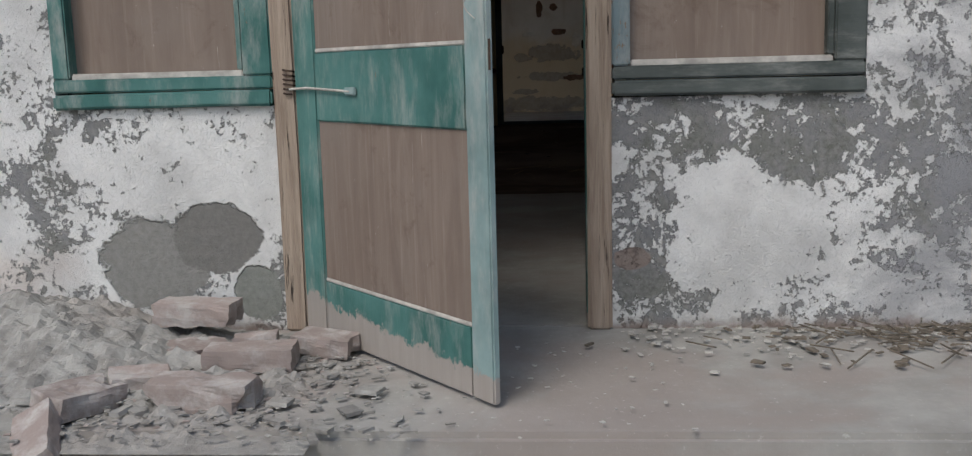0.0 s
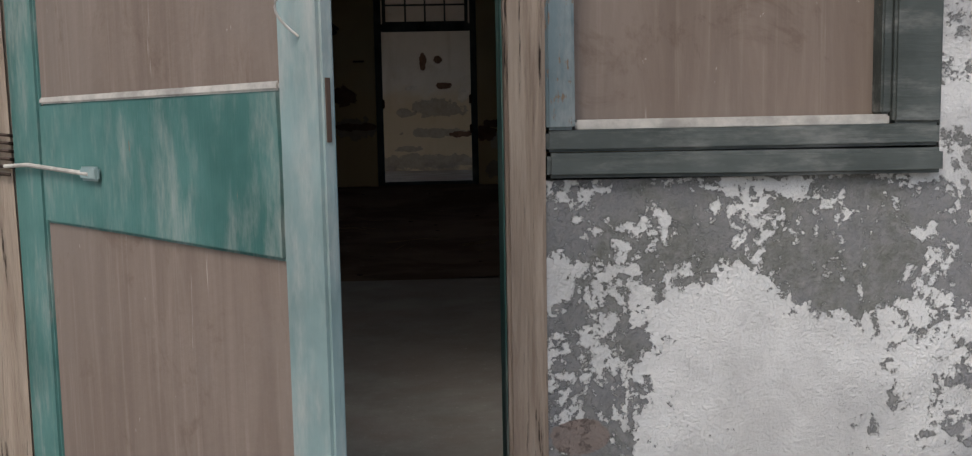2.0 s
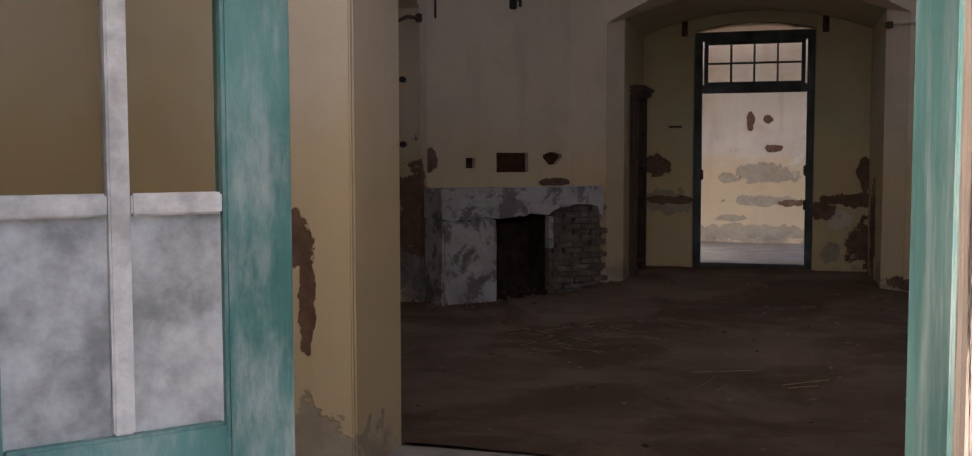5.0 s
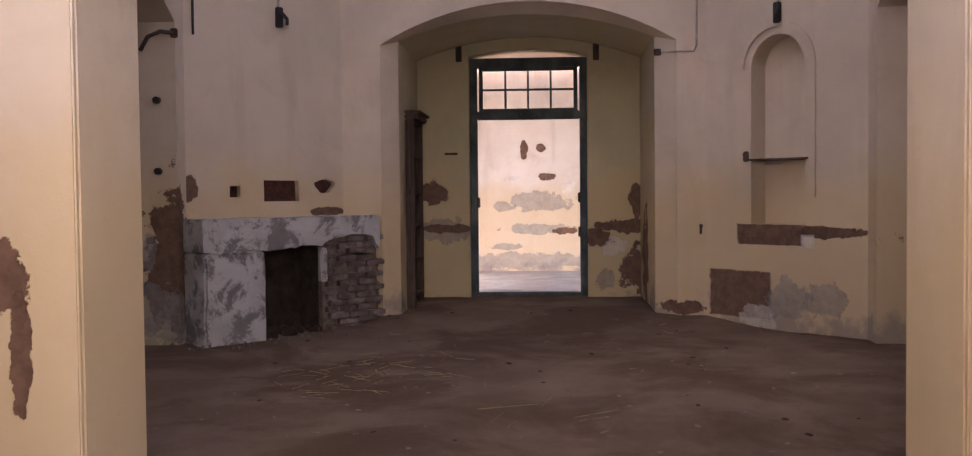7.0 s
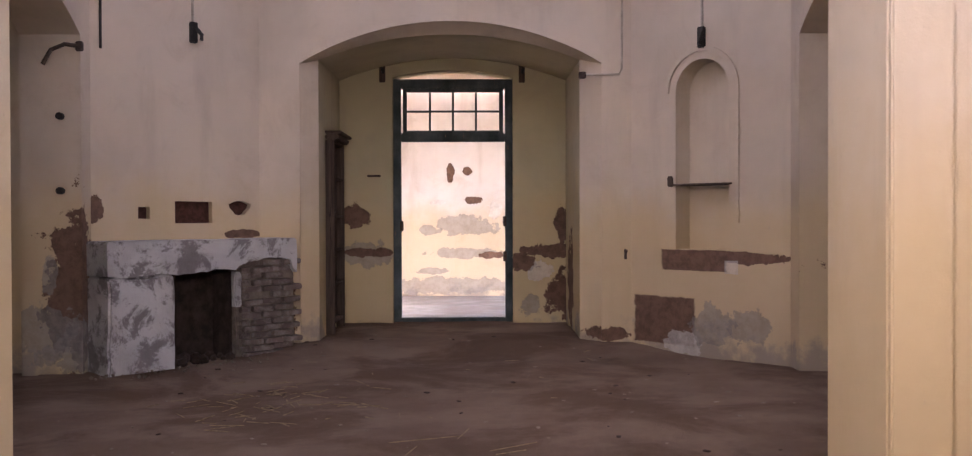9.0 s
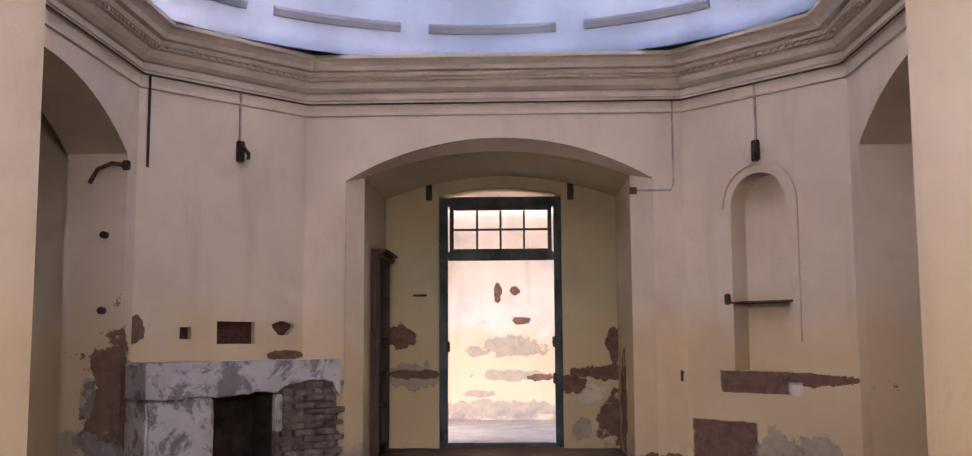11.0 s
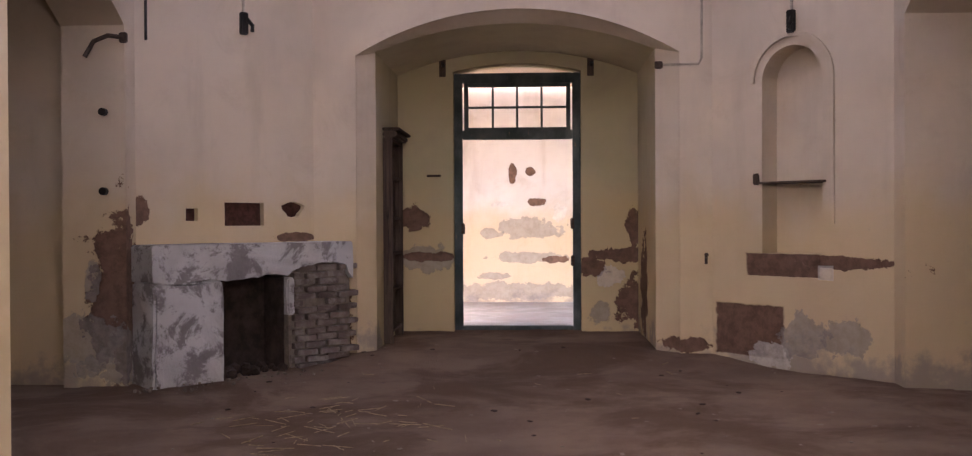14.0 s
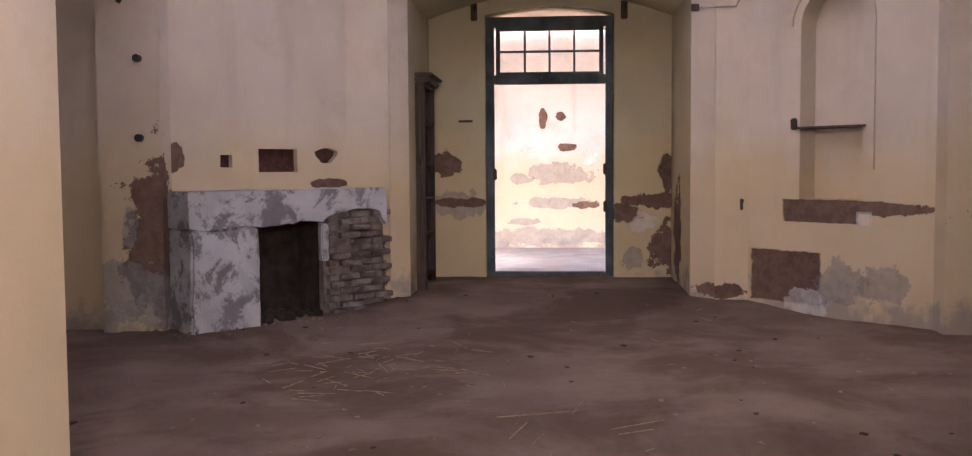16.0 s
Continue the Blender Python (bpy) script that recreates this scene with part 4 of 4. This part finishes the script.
# ---- alcove bookcase, in the left side of the alcove ----
def bookcase():
    c = thing("bookcase", "tall dark wooden open shelf cupboard with a cornice", "bookcase", m=pose(AX0 + 0.004, 10.62, 0.0))
    d, w, h = 0.09, 0.80, 2.0
    part("side", box(0, 0, 0, d, 0.04, h, 0.004), OLD_WOOD, c)
    part("side", box(0, w - 0.04, 0, d, w, h, 0.004), OLD_WOOD, c)
    part("back", box(0, 0.041, 0.05, 0.012, w - 0.041, h), OLD_WOOD, c)
    for z in (0.1, 0.5, 0.85, 1.2, 1.6, h - 0.03):
        part("shelf", box(0.013, 0.041, z, d - 0.01, w - 0.041, z + 0.025, 0.003), OLD_WOOD, c)
    top = part("cornice", box(0, -0.03, h, d + 0.05, w + 0.03, h + 0.06, 0.015), OLD_WOOD, c)
    part("cornice_cap", box(0, -0.05, h + 0.061, d + 0.08, w + 0.05, h + 0.09, 0.008), OLD_WOOD, top)
    return c


bookcase()


# ---- wall fittings ----
def bracket(x, y, z, label, m=None):
    b = thing("lamp_bracket", label, "bracket", "brackets over the far door", m or pose(x, y, z))
    part("plate", box(-0.035, -0.025, -0.135, 0.035, -0.001, 0.135, 0.006), OLD_WOOD, b)
    part("holder", moved(tube([(0, 0, 0), (0, 0, 0.06)], 0.02, 12), pose(0.01, -0.026, -0.02, 70)), BLACK, b)
    return b


bracket(-0.922, 11.748, 2.865, "dark wooden lamp block on the alcove wall")
bracket(0.66, 11.748, 2.86, "dark wooden lamp block with a broken holder")


def drop_conduit(m, top, bottom, name="conduit_drop", fitting=True, r=0.012, label="thin conduit dropping to a dark lamp holder"):
    c = thing(name, label, "conduit", "conduits down the hall walls", m)
    part("pipe", tube([(0, -0.016, top), (0, -0.016, bottom)], r), PIPE if fitting else BLACK, c)
    if fitting:
        part("block", box(-0.035, -0.05, bottom - 0.19, 0.035, -0.003, bottom, 0.008), BLACK, c)
        part("lamp_holder", tube([(0.02, -0.05, bottom - 0.06), (0.04, -0.10, bottom - 0.12), (0.03, -0.11, bottom - 0.17)], 0.018), BLACK, c)
    return c


drop_conduit(along(PH, PA) @ pose(0.972, 0, 0), 3.43, 2.98)
drop_conduit(along(PB, PC) @ pose(0.823, 0, 0), 3.43, 2.92)
drop_conduit(along(PH, PA) @ pose(0.088, 0, 0), 3.43, 2.64, fitting=False, label="dark cable hanging down the wall corner")
c = thing("arch_conduit", "thin painted conduit bent above the arch", "conduit")
part("pipe", tube([(1.55, 9.985, 3.43), (1.545, 9.985, 2.63), (1.52, 9.985, 2.575), (1.16, 9.985, 2.57)], 0.01), PIPE, c)
part("clip", box(1.13, 9.965, 2.535, 1.20, 9.999, 2.60, 0.006), IRON, c)
cable = thing("frieze_cable", "dark cable run along the frieze", "cable")
run = inset(0.052)
part("cable_run", tube([(*run[k], 3.425) for k in (6, 7, 0, 1, 2, 3)], 0.009), OLD_WOOD, cable)
hooks = thing("wall_hook", "rusty bent iron hook on the arch jamb", "hook", m=pose(-3.10, 8.53, 2.55))
part("arm", tube([(0.0, 0.0, 0.06), (-0.10, -0.05, 0.07), (-0.2, -0.08, 0.02), (-0.26, -0.1, -0.10)], 0.018), IRON, hooks)
part("foot", box(-0.03, -0.02, 0.02, 0.03, 0.02, 0.1, 0.008), IRON, hooks)
for y, z in ((8.3, 2.04), (8.3, 1.43)):
    s = thing("wall_socket", "small dark round wall fitting", "fitting", "fittings on the side wall", pose(-3.26, 8.545, z))
    part("body", moved(tube([(0, 0, 0), (0, 0, 0.05)], 0.03, 12), pose(0, 0, 0, 90)), BLACK, s)

# a nail and a hook left in the plaster
for x, y, z, w, h, label in ((-1.02, 11.749, 1.67, 0.075, 0.012, "flat dark iron nail in the alcove wall"), (1.58, 9.999, 0.84, 0.012, 0.05, "small dark iron hook in the plaster")):
    n = thing("wall_nail", label, "nail", "nails in the plaster", pose(x, y, z))
    part("shank", box(-w, -0.03, -h, w, 0.0, h, 0.004), IRON, n)
    part("head", box(-w * 1.5 if w < 0.05 else -w, -0.042, h * 0.4, w * 1.5 if w < 0.05 else w, -0.031, h * 0.9, 0.003), IRON, n)


# ---- straw and litter on the hall floor ----
def scatter(name, label, category, mat, count, area, seed, size, long=True):
    rng = random.Random(seed)
    verts, faces = [], []
    for _ in range(count):
        x, y = area(rng)
        a, l, w = rng.uniform(0, 6.28), rng.uniform(*size), rng.uniform(0.002, 0.0045) if long else 0
        t = Vector((math.cos(a), math.sin(a), 0))
        n = Vector((-t.y, t.x, 0))
        if not long:
            w = l * rng.uniform(0.3, 0.8)
        tilt = rng.uniform(-0.12, 0.12) if long else 0
        base = Vector((x, y, (hall_floor(x, y) if y > 3.7 else 0.0) + 0.008 + rng.uniform(0, 0.008) + abs(tilt) * l / 2))
        k = len(verts)
        for st, sn, h in ((-1, -1, 0), (1, -1, 0), (1, 1, 0), (-1, 1, 0), (-1, -1, 1), (1, -1, 1), (1, 1, 1), (-1, 1, 1)):
            verts.append(base + t * st * l / 2 + n * sn * w / 2 * rng.uniform(0.7, 1.2) + Vector((0, 0, st * tilt * l / 2 + h * (0.004 if long else l * 0.18))))
        faces += [[k + i for i in q] for q in ((0, 3, 2, 1), (4, 5, 6, 7), (0, 1, 5, 4), (1, 2, 6, 5), (2, 3, 7, 6), (3, 0, 4, 7))]
    me = bpy.data.meshes.new(name)
    me.from_pydata(verts, [], faces)
    me.materials.append(mat)
    return tagged(new(name, me), label, category, kind="stuff")


scatter("straw", "dry yellow straw strewn on the earth floor", "straw", STRAW, 70, lambda r: (r.gauss(-1.2, 0.36), r.gauss(7.15, 0.42)), 1, (0.05, 0.22))
scatter("straw", "long dry straws lying on the earth floor", "straw", STRAW, 6, lambda r: (r.gauss(-0.1, 0.18), r.gauss(5.75, 0.25)), 2, (0.15, 0.42))
scatter("straw", "few short straws across the earth floor", "straw", STRAW, 16, lambda r: (r.uniform(-1.8, 1.2), r.uniform(5.2, 9.8)), 5, (0.04, 0.14))
scatter("floor_litter", "crumbs of earth and plaster on the floor", "litter", MORTAR, 120, lambda r: (r.uniform(-2.9, 2.6), r.uniform(4, 10.5)), 3, (0.008, 0.035), False)
scatter("floor_clods", "dark clods of earth on the floor", "litter", SOOT, 45, lambda r: (r.uniform(-2.9, 2.0), r.uniform(4, 10.5)), 4, (0.015, 0.05), False)

# ---- outside: loose bricks, rubble and twigs ----
def loose_brick(x, y, z, rz, tilt=0.0, seed=0, size=(0.23, 0.112, 0.072)):
    a, b, c = (v / 2 for v in size)
    bm = bmesh.new()
    bmesh.ops.create_cube(bm, size=2)
    bmesh.ops.subdivide_edges(bm, edges=bm.edges[:], cuts=6, use_grid_fill=True)
    for v in bm.verts:
        p = v.co * 1.0
        wear = (abs(p.x) ** 44 + abs(p.y) ** 44 + abs(p.z) ** 44) ** (1 / 44)
        p = Vector((p.x * a, p.y * b, p.z * c)) / wear
        chip = max(0.0, noise.noise(p * 16 + Vector((seed * 5.0, 0, 0))) - 0.1) * 0.05
        v.co = p * (1 - chip / max(a, 0.05)) + noise.noise_vector(p * 30 + Vector((seed, 0, 0))) * 0.004
    ob = obj_from(bm, "brick", BRICK_LOOSE)
    ob.matrix_world = pose(x, y, z + c, tilt, tilt * 0.6, rz)
    return tagged(ob, "loose worn brick under grey dust on the plinth", "brick", "bricks heaped by the door")


for spec in ((-1.03, -0.19, 0.075, -5, 0, 1, (0.27, 0.12, 0.078)), (-0.77, -0.47, 0.008, 4, 0, 2, (0.27, 0.125, 0.07)), (-0.575, -0.315, 0.012, -14, 3, 3, (0.2, 0.11, 0.06)),
             (-0.80, -0.80, 0.002, -4, 0, 4, (0.29, 0.13, 0.078)), (-1.03, -0.67, 0.002, 24, 5, 5, (0.17, 0.11, 0.06)), (-1.12, -0.85, 0.012, 66, 8, 6, (0.22, 0.12, 0.065)),
             (-0.98, -0.36, 0.02, 30, 5, 7, (0.19, 0.13, 0.035)), (-1.14, -1.05, -0.03, -66, 30, 8, (0.22, 0.11, 0.06)), (-0.80, -0.32, 0.03, 12, -5, 9, (0.14, 0.1, 0.045))):
    loose_brick(*spec)


def heap(name, label, cx, cy, rx, ry, h, mat, seed, n=110):
    """A heap of crumbled mortar with lumps."""
    bm = bmesh.new()
    bmesh.ops.create_grid(bm, x_segments=n, y_segments=n, size=1)
    for v in bm.verts:
        d = math.hypot(v.co.x, v.co.y)
        p = Vector((cx + v.co.x * rx, cy + v.co.y * ry, 0))
        k = max(0.0, 1 - d) ** 0.8
        z = h * k * (0.75 + 0.6 * noise.noise(p * 3 + Vector((seed, 0, 0)))) + min(1, k * 4) * (0.03 * noise.noise(p * 7) + 0.028 * noise.noise(p * 17) + 0.018 * noise.noise(p * 37))
        v.co = Vector((p.x, p.y, z - 0.012))
    return tagged(obj_from(bm, name, mat), label, "rubble", kind="stuff")


heap("rubble_heap", "heap of grey crumbled mortar against the wall", -1.66, -0.30, 0.85, 0.62, 0.27, RUBBLE, 3)
heap("rubble_heap", "low spread of broken mortar round the bricks", -0.95, -0.55, 0.50, 0.56, 0.05, RUBBLE, 8)


def by_leaf(r):
    while True:
        x, y = -0.9 + r.gauss(0, 0.36), -0.6 + r.gauss(0, 0.28)
        if -1.09 < y < -0.03 and x < -0.1 and (y < -(x + 0.72) * 1.14 - 0.05 or x < -0.8):
            return x, y


scatter("mortar_crumbs", "crumbs of mortar and brick between the loose bricks", "rubble", RUBBLE, 900, by_leaf, 31, (0.006, 0.03), False)
scatter("mortar_lumps", "broken lumps of mortar among the loose bricks", "rubble", RUBBLE, 60, by_leaf, 32, (0.03, 0.075), False)
scatter("brick_chips", "small reddish chips of brick on the plinth", "rubble", BRICK_LOOSE, 120, by_leaf, 33, (0.006, 0.025), False)


def on_heap(r):
    return r.gauss(-1.5, 0.26), -0.62 + r.gauss(0, 0.15)


scatter("mortar_lumps", "broken lumps of mortar at the foot of the heap", "rubble", RUBBLE, 110, on_heap, 36, (0.02, 0.09), False)


def out_area(r):
    return r.uniform(0.35, 2.6), -abs(r.gauss(0, 0.22)) - 0.03


scatter("twigs", "dry twigs and leaves swept along the wall foot", "twigs", TWIG, 260, lambda r: (r.gauss(1.75, 0.42), -abs(r.gauss(0.06, 0.20)) - 0.03), 21, (0.04, 0.22))
scatter("plaster_flakes", "pale flakes of limewash along the wall foot", "flakes", CHIP, 420, out_area, 22, (0.006, 0.03), False)
scatter("dead_leaves", "crumpled dead leaves along the wall foot", "leaves", TWIG, 260, lambda r: (r.gauss(1.65, 0.5), -abs(r.gauss(0.05, 0.20)) - 0.03), 23, (0.012, 0.04), False)
scatter("plaster_flakes", "pale flakes on the plinth by the door", "flakes", CHIP, 160, lambda r: (r.uniform(-0.8, 0.5), r.uniform(-1.1, -0.2)), 24, (0.004, 0.016), False)
